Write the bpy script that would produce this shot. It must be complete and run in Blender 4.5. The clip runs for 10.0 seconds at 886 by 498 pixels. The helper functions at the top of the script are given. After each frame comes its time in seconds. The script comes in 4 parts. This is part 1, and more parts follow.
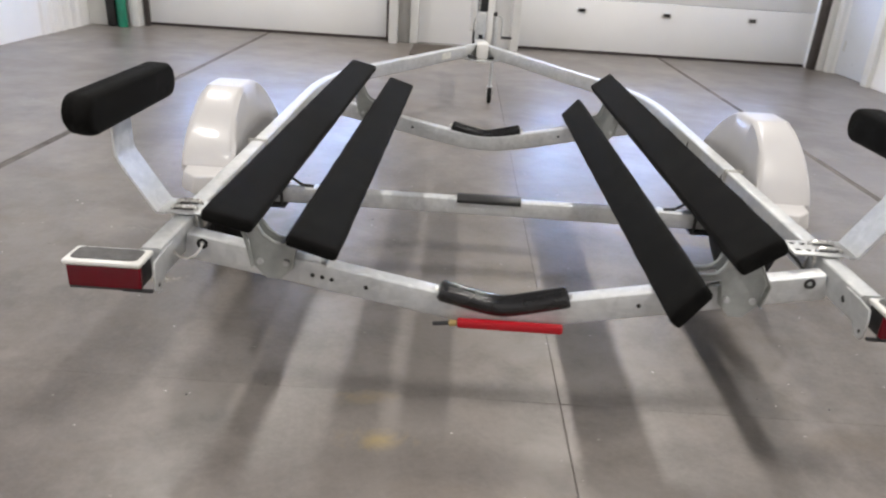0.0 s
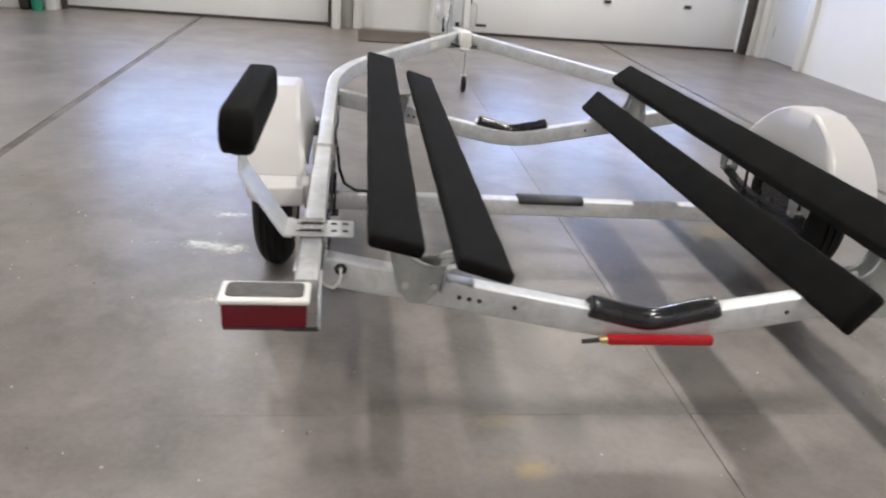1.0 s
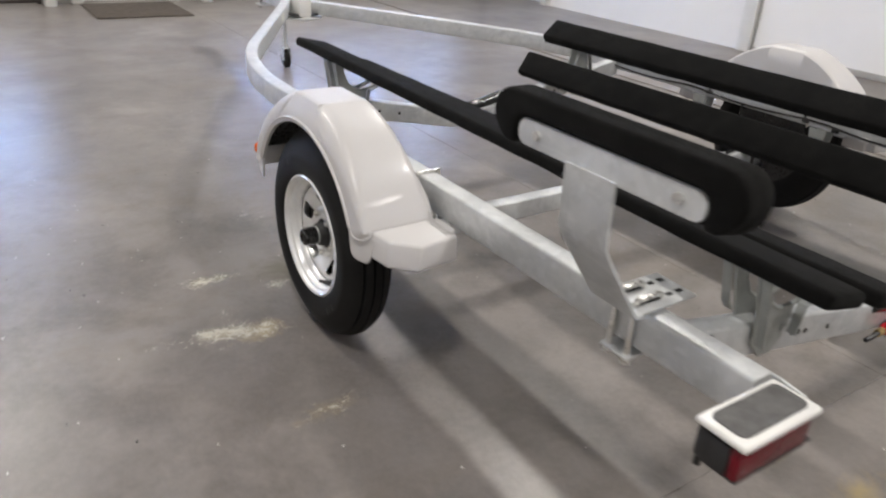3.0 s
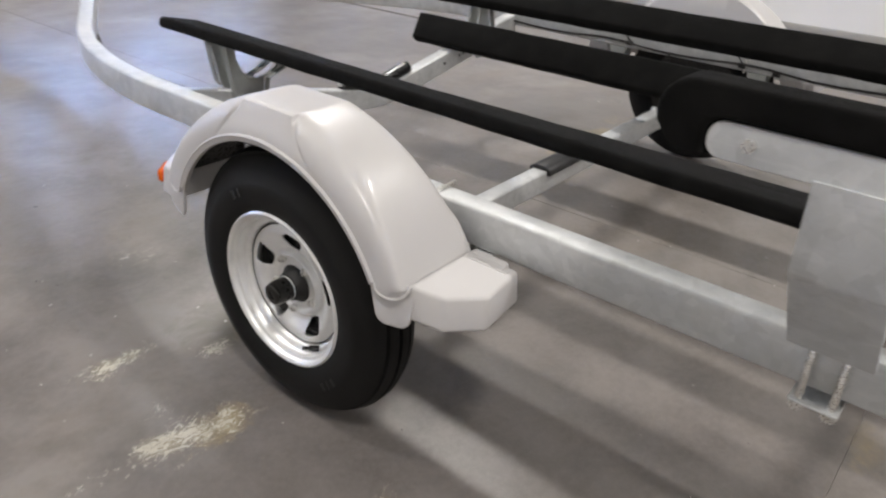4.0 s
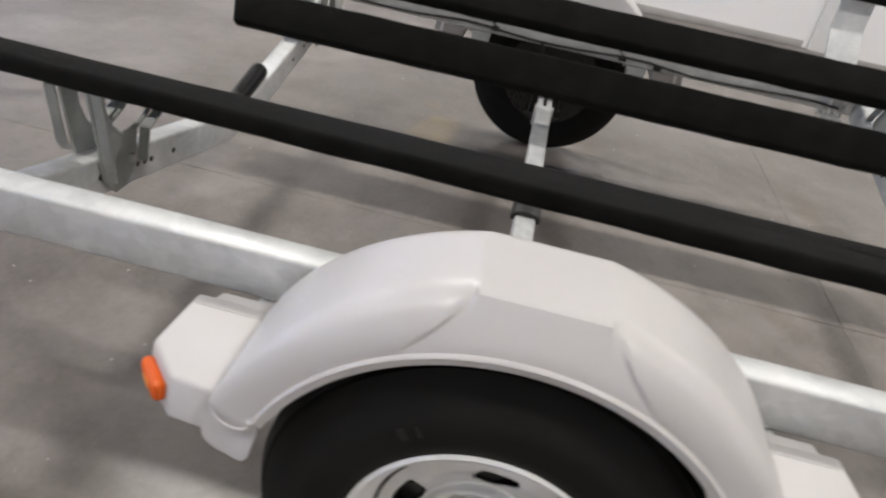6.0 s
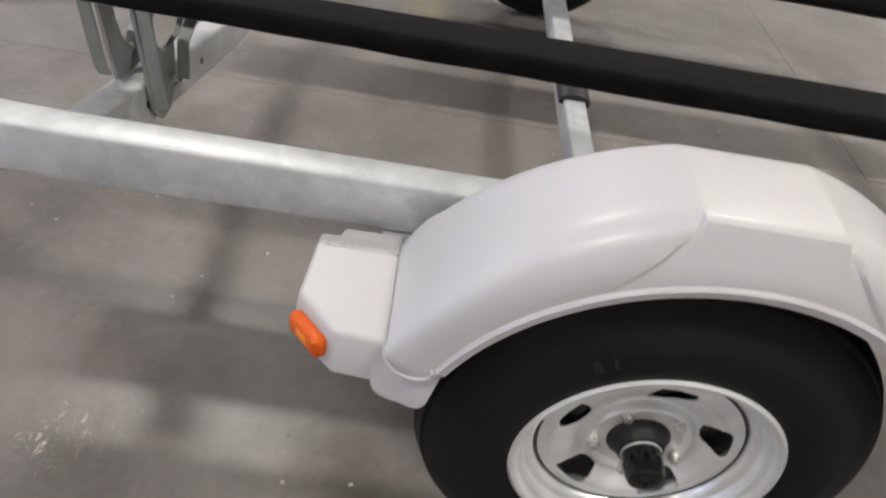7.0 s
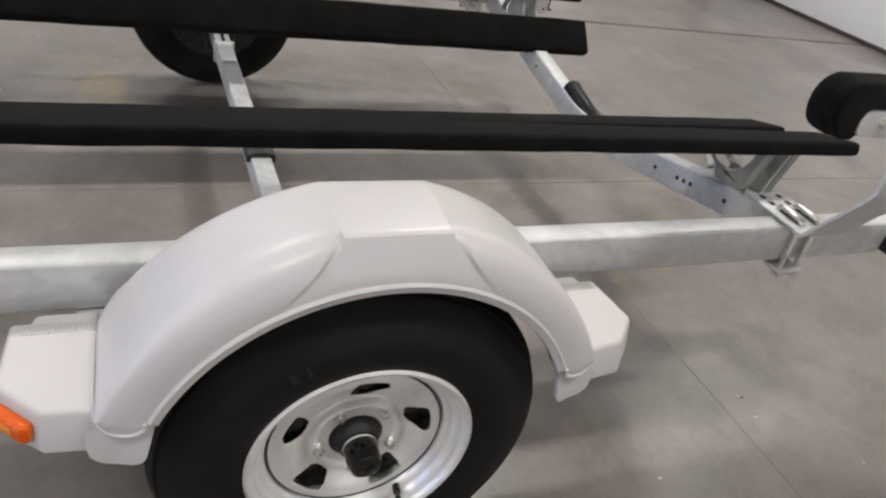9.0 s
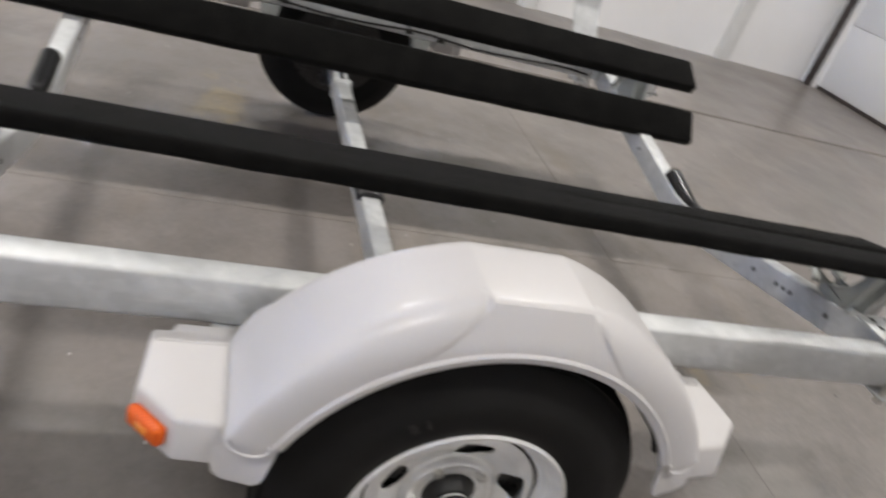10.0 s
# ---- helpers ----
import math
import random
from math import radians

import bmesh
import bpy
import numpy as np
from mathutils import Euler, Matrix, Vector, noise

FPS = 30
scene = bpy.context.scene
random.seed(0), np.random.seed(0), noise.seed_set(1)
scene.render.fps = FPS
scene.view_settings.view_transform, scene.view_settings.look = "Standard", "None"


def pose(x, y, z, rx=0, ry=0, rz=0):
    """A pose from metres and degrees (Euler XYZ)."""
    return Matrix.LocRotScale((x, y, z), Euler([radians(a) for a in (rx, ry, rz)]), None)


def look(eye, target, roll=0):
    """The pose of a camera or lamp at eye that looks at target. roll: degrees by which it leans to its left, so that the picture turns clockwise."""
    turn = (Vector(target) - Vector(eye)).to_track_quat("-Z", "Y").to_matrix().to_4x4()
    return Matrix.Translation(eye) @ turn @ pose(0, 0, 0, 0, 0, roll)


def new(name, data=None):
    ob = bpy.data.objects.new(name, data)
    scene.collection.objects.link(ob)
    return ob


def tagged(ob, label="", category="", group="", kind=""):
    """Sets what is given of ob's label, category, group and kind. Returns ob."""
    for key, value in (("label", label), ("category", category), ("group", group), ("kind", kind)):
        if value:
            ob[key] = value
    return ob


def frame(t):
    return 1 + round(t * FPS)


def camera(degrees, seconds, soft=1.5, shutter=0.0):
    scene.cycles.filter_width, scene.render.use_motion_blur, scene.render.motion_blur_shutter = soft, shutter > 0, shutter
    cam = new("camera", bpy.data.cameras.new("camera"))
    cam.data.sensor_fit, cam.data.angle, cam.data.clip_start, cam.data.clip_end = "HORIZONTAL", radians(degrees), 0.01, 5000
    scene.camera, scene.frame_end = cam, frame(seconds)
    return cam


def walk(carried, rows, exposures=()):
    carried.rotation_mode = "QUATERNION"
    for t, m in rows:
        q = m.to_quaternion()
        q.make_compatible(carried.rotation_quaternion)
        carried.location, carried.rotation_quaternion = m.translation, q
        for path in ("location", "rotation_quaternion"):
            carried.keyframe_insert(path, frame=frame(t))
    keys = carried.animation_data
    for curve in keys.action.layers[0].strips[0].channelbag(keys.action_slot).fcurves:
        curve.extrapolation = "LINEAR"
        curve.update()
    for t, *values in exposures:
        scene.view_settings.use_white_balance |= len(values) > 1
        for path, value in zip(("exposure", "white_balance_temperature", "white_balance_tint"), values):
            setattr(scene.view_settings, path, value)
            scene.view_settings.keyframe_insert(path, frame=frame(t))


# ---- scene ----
cam = camera(63.0, 10.0, soft=2.15, shutter=0.4)
PATH = [
    (0, (-0.156, -2.739, 1.235), (-0.164, -0.906, 0.435), 3.7),
    (0.5, (-0.446, -2.659, 1.236), (-0.305, -0.842, 0.412), 2.9),
    (1, (-0.775, -2.559, 1.216), (-0.508, -0.756, 0.392), 5.0),
    (1.5, (-1.061, -2.432, 1.221), (-0.586, -0.669, 0.404), 5.6),
    (2, (-1.352, -2.173, 1.17), (-0.601, -0.52, 0.332), 5.2),
    (2.5, (-1.605, -1.931, 1.149), (-0.724, -0.373, 0.258), 6.3),
    (3, (-1.791, -1.657, 1.149), (-0.769, -0.185, 0.262), 3.5),
    (3.2, (-1.828, -1.513, 1.118), (-0.731, -0.1, 0.225), 3.6),
    (4.3, (-1.841, -0.851, 1.067), (-0.369, 0.061, 0.068), 3.0),
    (4.5, (-1.812, -0.749, 1.060), (-0.279, 0.023, 0.035), 3.5),
    (5, (-1.709, -0.488, 1.059), (-0.100, -0.053, -0.047), 3.6),
    (5.5, (-1.692, -0.221, 1.094), (-0.012, -0.003, 0.03), 10.5),
    (5.7, (-1.688, -0.089, 1.085), (0.033, 0.061, 0.077), 12.1),
    (7, (-1.605, 0.337, 1.037), (-0.085, 0.225, -0.258), 11.4),
    (7.5, (-1.708, 0.41, 1.076), (-0.243, 0.063, -0.242), 10.1),
    (8, (-1.742, 0.383, 1.112), (-0.284, -0.128, -0.158), 11.2),
    (8.5, (-1.748, 0.31, 1.117), (-0.245, -0.332, -0.034), 9.4),
    (9, (-1.739, 0.277, 1.115), (-0.232, -0.487, 0.045), 12.2),
    (9.5, (-1.73, 0.278, 1.109), (-0.205, -0.53, 0.099), 14.3),
    (10, (-1.711, 0.402, 1.115), (-0.093, -0.243, 0.132), 19.1),
]
walk(cam, [(t, look(eye, target, roll)) for t, eye, target, roll in PATH], ((0.0, 0.0), (1.5, 0.0), (3.2, -0.08), (5.5, -0.10), (7.5, -0.12), (10.0, -0.11)))

# ---- light ----
world = bpy.data.worlds.new("world")
scene.world = world
world.use_nodes = True
world.node_tree.nodes["Background"].inputs[0].default_value = (0.55, 0.65, 0.8, 1)
world.node_tree.nodes["Background"].inputs[1].default_value = 0.3

ROOM_L, ROOM_R, ROOM_F, ROOM_B, ROOM_H = -4.54, 4.21, 6.29, -4.92, 4.1
LAMP_X = (-2.22, 1.68)
LAMP_Y = (-4.3, -1.8, 1.7, 4.9)
LAMP_Z = 3.9
LAMP_POWER = 71.0
SHARE = ((0.52, 0.88, 0.94, 0.82), (0.44, 0.88, 0.65, 1.00))
SKY_GLOW = 19.5


def ceiling_lamp(x, y):
    data = bpy.data.lights.new("tube_light", "AREA")
    data.shape, data.size, data.size_y = "RECTANGLE", 0.18, 0.64
    data.energy, data.color = LAMP_POWER * SHARE[x < 0][LAMP_Y.index(y)], (1.0, 0.955, 0.905)
    data.spread = radians(155.0)
    ob = new("tube_light", data)
    ob.location = (x, y, LAMP_Z - 0.075)
    return ob


for lx in LAMP_X:
    for ly in LAMP_Y:
        ceiling_lamp(lx, ly)


# ---- materials ----
class Nodes:
    """A node material in the making."""

    def __init__(self, name):
        self.mat = bpy.data.materials.new(name)
        self.mat.use_nodes = True
        self.tree = self.mat.node_tree
        self.bsdf = self.tree.nodes["Principled BSDF"]

    def add(self, kind, **values):
        n = self.tree.nodes.new(kind)
        for key, v in values.items():
            setattr(n, key, v)
        return n

    def link(self, a, b):
        self.tree.links.new(a, b)

    def coords(self, scale=1.0, kind="Object"):
        tc = self.add("ShaderNodeTexCoord")
        mp = self.add("ShaderNodeMapping")
        mp.inputs["Scale"].default_value = (scale, scale, scale) if not isinstance(scale, tuple) else scale
        self.link(tc.outputs[kind], mp.inputs[0])
        return mp.outputs[0]

    def noise(self, vec, scale, detail=4.0, rough=0.55, distortion=0.0):
        n = self.add("ShaderNodeTexNoise")
        n.inputs["Scale"].default_value, n.inputs["Detail"].default_value = scale, detail
        n.inputs["Roughness"].default_value, n.inputs["Distortion"].default_value = rough, distortion
        self.link(vec, n.inputs["Vector"])
        return n.outputs["Fac"]

    def ramp(self, fac, lo, hi, a=(0, 0, 0, 1), b=(1, 1, 1, 1)):
        r = self.add("ShaderNodeValToRGB")
        r.color_ramp.elements[0].position, r.color_ramp.elements[1].position = lo, hi
        r.color_ramp.elements[0].color, r.color_ramp.elements[1].color = a, b
        self.link(fac, r.inputs[0])
        return r.outputs[0]

    def mix(self, fac, a, b, blend="MIX"):
        m = self.add("ShaderNodeMix", data_type="RGBA", blend_type=blend)
        for value, socket in ((fac, m.inputs[0]), (a, m.inputs[6]), (b, m.inputs[7])):
            if hasattr(value, "is_output"):
                self.link(value, socket)
            else:
                socket.default_value = value
        return m.outputs[2]

    def math(self, op, a, b=0.0, c=0.0):
        m = self.add("ShaderNodeMath", operation=op)
        for value, socket in zip((a, b, c), m.inputs):
            if hasattr(value, "is_output"):
                self.link(value, socket)
            else:
                socket.default_value = value
        return m.outputs[0]

    def bump(self, height, strength, distance):
        b = self.add("ShaderNodeBump")
        b.inputs["Strength"].default_value, b.inputs["Distance"].default_value = strength, distance
        self.link(height, b.inputs["Height"])
        self.link(b.outputs[0], self.bsdf.inputs["Normal"])


def surface(name, base, rough=0.5, metal=0.0, vary=0.12, scale=8.0, grain=0.0, grain_scale=300.0, coat=0.0, rough_vary=0.08):
    """Plain surface with blotches, fine grain and uneven gloss."""
    n = Nodes(name)
    v = n.coords()
    big = n.noise(v, scale, 5.0)
    dark = tuple(c * (1 - vary) for c in base) + (1,)
    light = tuple(min(1.0, c * (1 + vary)) for c in base) + (1,)
    n.link(n.ramp(big, 0.3, 0.7, dark, light), n.bsdf.inputs["Base Color"])
    small = n.noise(v, scale * 6, 3.0)
    lo, hi = max(0.02, rough - rough_vary), min(1.0, rough + rough_vary)
    n.link(n.ramp(small, 0.3, 0.7, (lo, lo, lo, 1), (hi, hi, hi, 1)), n.bsdf.inputs["Roughness"])
    n.bsdf.inputs["Metallic"].default_value = metal
    n.bsdf.inputs["Coat Weight"].default_value = coat
    n.bsdf.inputs["Coat Roughness"].default_value = 0.08
    if grain:
        n.bump(n.noise(v, grain_scale, 2.0), grain, 0.002)
    return n.mat


def galvanised():
    n = Nodes("galvanised_steel")
    v = n.coords()
    spangle = n.add("ShaderNodeTexVoronoi")
    spangle.inputs["Scale"].default_value = 55.0
    n.link(v, spangle.inputs["Vector"])
    cloud = n.noise(v, 9.0, 6.0, 0.6, 0.6)
    streak = n.noise(n.coords((4.0, 4.0, 30.0)), 3.0, 4.0)
    c = n.ramp(cloud, 0.32, 0.68, (0.51, 0.525, 0.53, 1), (0.64, 0.65, 0.65, 1))
    c = n.mix(0.16, c, n.ramp(spangle.outputs["Color"], 0.1, 0.9), "SOFT_LIGHT")
    c = n.mix(n.math("MULTIPLY", n.ramp(streak, 0.55, 0.75), 0.3), c, (0.80, 0.80, 0.79, 1))
    n.link(c, n.bsdf.inputs["Base Color"])
    r = n.ramp(cloud, 0.3, 0.7, (0.36, 0.36, 0.36, 1), (0.55, 0.55, 0.55, 1))
    n.link(r, n.bsdf.inputs["Roughness"])
    n.bsdf.inputs["Metallic"].default_value = 0.45
    n.bump(n.noise(v, 60.0, 4.0), 0.12, 0.003)
    return n.mat


def carpet():
    n = Nodes("black_bunk_carpet")
    v = n.coords()
    fuzz = n.noise(v, 420.0, 3.0, 0.8)
    soft = n.noise(v, 14.0, 4.0)
    c = n.ramp(fuzz, 0.25, 0.8, (0.0010, 0.0010, 0.0010, 1), (0.0065, 0.0062, 0.0058, 1))
    c = n.mix(n.ramp(soft, 0.4, 0.75), c, (0.0078, 0.0075, 0.0070, 1))
    n.link(c, n.bsdf.inputs["Base Color"])
    n.bsdf.inputs["Roughness"].default_value = 0.95
    n.bsdf.inputs["Specular IOR Level"].default_value = 0.08
    n.bsdf.inputs["Sheen Weight"].default_value = 0.025
    n.bsdf.inputs["Sheen Roughness"].default_value = 0.5
    n.bump(fuzz, 0.7, 0.003)
    return n.mat


# dried spills on the slab: place, half length and half width, share of chalk, share of yellow
STAINS = ((-1.33, 0.085, 0.135, 0.042, 1.0, 0.5), (-1.21, 0.055, 0.085, 0.050, 0.75, 1.0), (-1.25, 0.402, 0.110, 0.034, 0.95, 0.6), (-1.08, 0.285, 0.060, 0.026, 0.9, 0.1), (-1.28, 0.195, 0.040, 0.030, 0.55, 0.0),
          (-1.21, -0.36, 0.135, 0.036, 0.40, 0.5), (-0.97, 0.83, 0.085, 0.060, 0.42, 0.2), (-0.33, -1.20, 0.10, 0.060, 0.0, 0.8), (-0.35, -1.01, 0.10, 0.040, 0.0, 0.6), (0.90, 0.38, 0.40, 0.12, 0.12, 0.6))


def concrete():
    n = Nodes("sealed_concrete")
    tc = n.add("ShaderNodeTexCoord")
    v = tc.outputs["Object"]
    huge = n.noise(v, 0.6, 4.0, 0.6, 0.1)
    cloud = n.noise(v, 2.2, 7.0, 0.68, 0.15)
    blotch = n.noise(v, 7.0, 5.0, 0.65, 0.1)
    fine = n.noise(v, 55.0, 4.0, 0.75)
    c = n.ramp(huge, 0.32, 0.70, (0.168, 0.150, 0.138, 1), (0.232, 0.210, 0.195, 1))
    c = n.mix(n.math("MULTIPLY", n.ramp(cloud, 0.44, 0.64), 0.75), c, (0.112, 0.100, 0.090, 1))
    c = n.mix(n.math("MULTIPLY", n.ramp(n.noise(v, 1.5, 6.0, 0.66, 0.15), 0.52, 0.70), 0.75), c, (0.295, 0.268, 0.248, 1))
    c = n.mix(n.math("MULTIPLY", n.ramp(blotch, 0.5, 0.72), 0.48), c, (0.130, 0.114, 0.099, 1))
    # worn patches where the sealer is gone and brownish wet marks
    worn = n.ramp(n.noise(v, 0.9, 5.0, 0.6, 0.1), 0.54, 0.76)
    c = n.mix(n.math("MULTIPLY", worn, 0.4), c, (0.185, 0.178, 0.165, 1))
    brown = n.ramp(n.noise(n.coords((1.0, 2.2, 1.0)), 1.1, 5.0, 0.6, 0.1), 0.55, 0.78)
    c = n.mix(n.math("MULTIPLY", brown, 0.7), c, (0.155, 0.122, 0.088, 1))
    c = n.mix(n.math("MULTIPLY", n.ramp(fine, 0.40, 0.70), 0.24), c, (0.275, 0.255, 0.238, 1))
    # flaked paint and dried spills
    scrape = n.noise(n.coords((8.0, 13.0, 8.0)), 4.6, 8.0, 0.7, 1.6)
    yellow = n.noise(v, 11.0, 5.0, 0.6)
    sep = n.add("ShaderNodeSeparateXYZ")
    n.link(v, sep.inputs[0])
    ragged = n.noise(v, 7.0, 6.0, 0.75, 0.5)
    total = chalk = None
    for sx, sy, rx, ry, white, gold in STAINS:
        dx = n.math("DIVIDE", n.math("SUBTRACT", sep.outputs[0], sx), rx * 1.45)
        dy = n.math("DIVIDE", n.math("SUBTRACT", sep.outputs[1], sy), ry * 1.6)
        d = n.math("SQRT", n.math("ADD", n.math("MULTIPLY", dx, dx), n.math("MULTIPLY", dy, dy)))
        m = n.math("MAXIMUM", n.math("SUBTRACT", n.math("MULTIPLY_ADD", ragged, 2.6, -0.45), d), 0.0)
        g, w = n.math("MULTIPLY", m, gold), n.math("MULTIPLY", m, white)
        total = g if total is None else n.math("MAXIMUM", total, g)
        chalk = w if chalk is None else n.math("MAXIMUM", chalk, w)
    flakes = n.ramp(n.math("ADD", n.math("MULTIPLY", n.math("MINIMUM", chalk, 0.8), 0.20), scrape), 0.58, 0.67)
    tint = n.ramp(n.math("MULTIPLY", total, yellow), 0.08, 0.42)
    c = n.mix(n.math("MULTIPLY", tint, 0.75), c, (0.33, 0.255, 0.12, 1))
    haze = n.ramp(n.math("MULTIPLY", chalk, n.noise(v, 9.0, 6.0, 0.7)), 0.10, 0.50)
    c = n.mix(n.math("MULTIPLY", haze, 0.42), c, (0.36, 0.335, 0.28, 1))
    c = n.mix(n.math("MULTIPLY", flakes, n.ramp(chalk, 0.05, 0.40)), c, (0.56, 0.53, 0.45, 1))
    # oily olive patch beside the wheel
    ox = n.math("MULTIPLY", n.math("ADD", sep.outputs[0], 0.99), 6.5)
    oy = n.math("MULTIPLY", n.math("SUBTRACT", sep.outputs[1], 0.36), 8.0)
    od = n.math("SQRT", n.math("ADD", n.math("MULTIPLY", ox, ox), n.math("MULTIPLY", oy, oy)))
    oil = n.math("MAXIMUM", n.math("SUBTRACT", n.math("MULTIPLY_ADD", ragged, 2.4, -0.2), od), 0.0)
    c = n.mix(n.math("MULTIPLY", n.ramp(oil, 0.0, 0.7), 0.55), c, (0.085, 0.078, 0.042, 1))
    # crumbs and chips
    for scale, size, tone, amount in ((3.4, 0.008, (0.62, 0.60, 0.56, 1), 0.7), (2.7, 0.007, (0.06, 0.05, 0.045, 1), 0.5)):
        specks = n.add("ShaderNodeTexVoronoi", voronoi_dimensions="2D")
        specks.inputs["Scale"].default_value = scale
        n.link(n.mix(0.004, v, n.noise(v, 60.0, 2.0), "ADD"), specks.inputs["Vector"])
        dots = n.ramp(specks.outputs["Distance"], size, size * 1.6, (1, 1, 1, 1), (0, 0, 0, 1))
        keep = n.ramp(n.noise(v, 0.8 + scale * 0.1, 3.0), 0.50, 0.56)
        c = n.mix(n.math("MULTIPLY", n.math("MULTIPLY", dots, keep), amount), c, tone)
    n.link(c, n.bsdf.inputs["Base Color"])
    gloss = n.math("MULTIPLY_ADD", n.noise(v, 2.5, 3.0, 0.5), 0.11, 0.275)
    n.link(gloss, n.bsdf.inputs["Roughness"])
    n.bsdf.inputs["Specular IOR Level"].default_value = 0.36
    n.bump(n.noise(v, 5.0, 2.0, 0.5), 0.02, 0.008)
    return n.mat


def glow(name, colour, strength):
    n = Nodes(name)
    n.bsdf.inputs["Base Color"].default_value = (*colour, 1)
    n.bsdf.inputs["Emission Color"].default_value = (*colour, 1)
    n.bsdf.inputs["Emission Strength"].default_value = strength
    return n.mat


def glassy(name, colour, rough=0.1, transmission=1.0):
    n = Nodes(name)
    n.bsdf.inputs["Base Color"].default_value = (*colour, 1)
    n.bsdf.inputs["Roughness"].default_value = rough
    n.bsdf.inputs["Transmission Weight"].default_value = transmission
    return n.mat


def lens_plastic(name, deep, light, rib, way="X"):
    n = Nodes(name)
    w = n.add("ShaderNodeTexWave", bands_direction=way)
    w.inputs["Scale"].default_value, w.inputs["Distortion"].default_value = rib, 0.3
    n.link(n.coords(), w.inputs["Vector"])
    n.link(n.mix(n.math("MULTIPLY", w.outputs["Fac"], 0.5), (*deep, 1), (*light, 1)), n.bsdf.inputs["Base Color"])
    n.bsdf.inputs["Roughness"].default_value = 0.22
    n.bsdf.inputs["Coat Weight"].default_value = 0.15
    n.bsdf.inputs["Specular IOR Level"].default_value = 0.3
    n.bump(w.outputs["Fac"], 0.25, 0.002)
    return n.mat


def rubber():
    n = Nodes("tyre_rubber")
    v = n.coords()
    dust = n.noise(v, 12.0, 5.0)
    n.link(n.ramp(dust, 0.35, 0.75, (0.0018, 0.0018, 0.0018, 1), (0.0055, 0.0053, 0.0050, 1)), n.bsdf.inputs["Base Color"])
    n.bsdf.inputs["Roughness"].default_value = 0.66
    n.bsdf.inputs["Specular IOR Level"].default_value = 0.28
    n.bump(n.noise(v, 150.0, 3.0), 0.15, 0.002)
    return n.mat


M_GALV = galvanised()
M_GALV_DULL = surface("dull_galvanised_steel", (0.37, 0.385, 0.37), 0.5, 0.35, 0.14, 22.0, 0.1, 60.0)
M_CARPET = carpet()
M_FLOOR = concrete()
M_RUBBER = rubber()
M_RUBBER_WORN = surface("worn_rubber", (0.0058, 0.0056, 0.0054), 0.6, 0.0, 0.4, 40.0)
M_FENDER = surface("white_fender_plastic", (0.56, 0.545, 0.54), 0.36, 0.0, 0.018, 5.0, 0.015, 45.0, 0.14, 0.03)
M_STEP = surface("white_step_plastic", (0.56, 0.545, 0.54), 0.5, 0.0, 0.012, 5.0, 0.05, 400.0)
M_RIM = surface("galvanised_wheel", (0.80, 0.80, 0.79), 0.36, 0.5, 0.09, 18.0, 0.05, 90.0)
M_BLACK = surface("black_plastic_and_shade", (0.012, 0.012, 0.012), 0.3, 0.0, 0.2, 20.0)
M_ROLLER = surface("glossy_black_rubber", (0.014, 0.014, 0.015), 0.16, 0.0, 0.3, 25.0, 0.08, 60.0)
M_GLOSS = surface("gloss_black_cap", (0.004, 0.004, 0.004), 0.14, 0.0, 0.2, 20.0)
M_DARK = surface("black_painted_steel", (0.016, 0.016, 0.017), 0.42, 0.0, 0.3, 20.0, 0.1)
M_BOLT = surface("zinc_bolt", (0.72, 0.71, 0.68), 0.28, 0.9, 0.1, 60.0)
M_BRASS = surface("brass_fitting", (0.55, 0.40, 0.18), 0.35, 0.9, 0.15, 60.0)
M_RED = lens_plastic("red_lens", (0.11, 0.002, 0.008), (0.185, 0.004, 0.014), 90.0, "Z")
M_RED_BRIGHT = lens_plastic("bright_red_lens", (0.36, 0.008, 0.016), (0.50, 0.02, 0.028), 60.0)
M_AMBER = lens_plastic("amber_lens", (0.66, 0.09, 0.004), (0.82, 0.17, 0.012), 70.0)
M_AMBER_PALE = lens_plastic("amber_prism", (0.85, 0.24, 0.03), (0.9, 0.34, 0.06), 120.0)
M_WHITE_PLASTIC = surface("white_plastic", (0.74, 0.73, 0.70), 0.35, 0.0, 0.03, 20.0)
M_GRIT = surface("grey_antiskid_pad", (0.105, 0.102, 0.10), 0.85, 0.0, 0.25, 40.0, 0.6, 700.0)
M_WALL = surface("white_wall_panel", (0.88, 0.875, 0.865), 0.45, 0.0, 0.025, 1.5, 0.03, 120.0)
M_CEIL = surface("grey_ceiling", (0.24, 0.235, 0.225), 0.7, 0.0, 0.03, 1.0)
M_DOOR = surface("white_overhead_door", (0.85, 0.85, 0.84), 0.38, 0.0, 0.02, 2.0, 0.04, 200.0)
M_SIDE_DOOR = surface("painted_side_door", (0.72, 0.75, 0.80), 0.35, 0.0, 0.02, 2.0)
M_TRIM = surface("white_trim", (0.80, 0.80, 0.78), 0.4, 0.0, 0.03, 6.0)
M_SEAL = surface("dark_door_seal", (0.055, 0.045, 0.043), 0.7, 0.0, 0.3, 12.0)
M_GREY_TRIM = surface("grey_wall_base", (0.40, 0.39, 0.37), 0.6, 0.0, 0.1, 5.0)
M_MAT = surface("brown_door_mat", (0.085, 0.070, 0.058), 0.95, 0.0, 0.3, 20.0, 0.8, 500.0)
M_GREEN = surface("green_plastic", (0.01, 0.20, 0.12), 0.4, 0.0, 0.2, 8.0)
M_STICKER = surface("pale_sticker", (0.74, 0.74, 0.68), 0.5, 0.0, 0.12, 30.0)
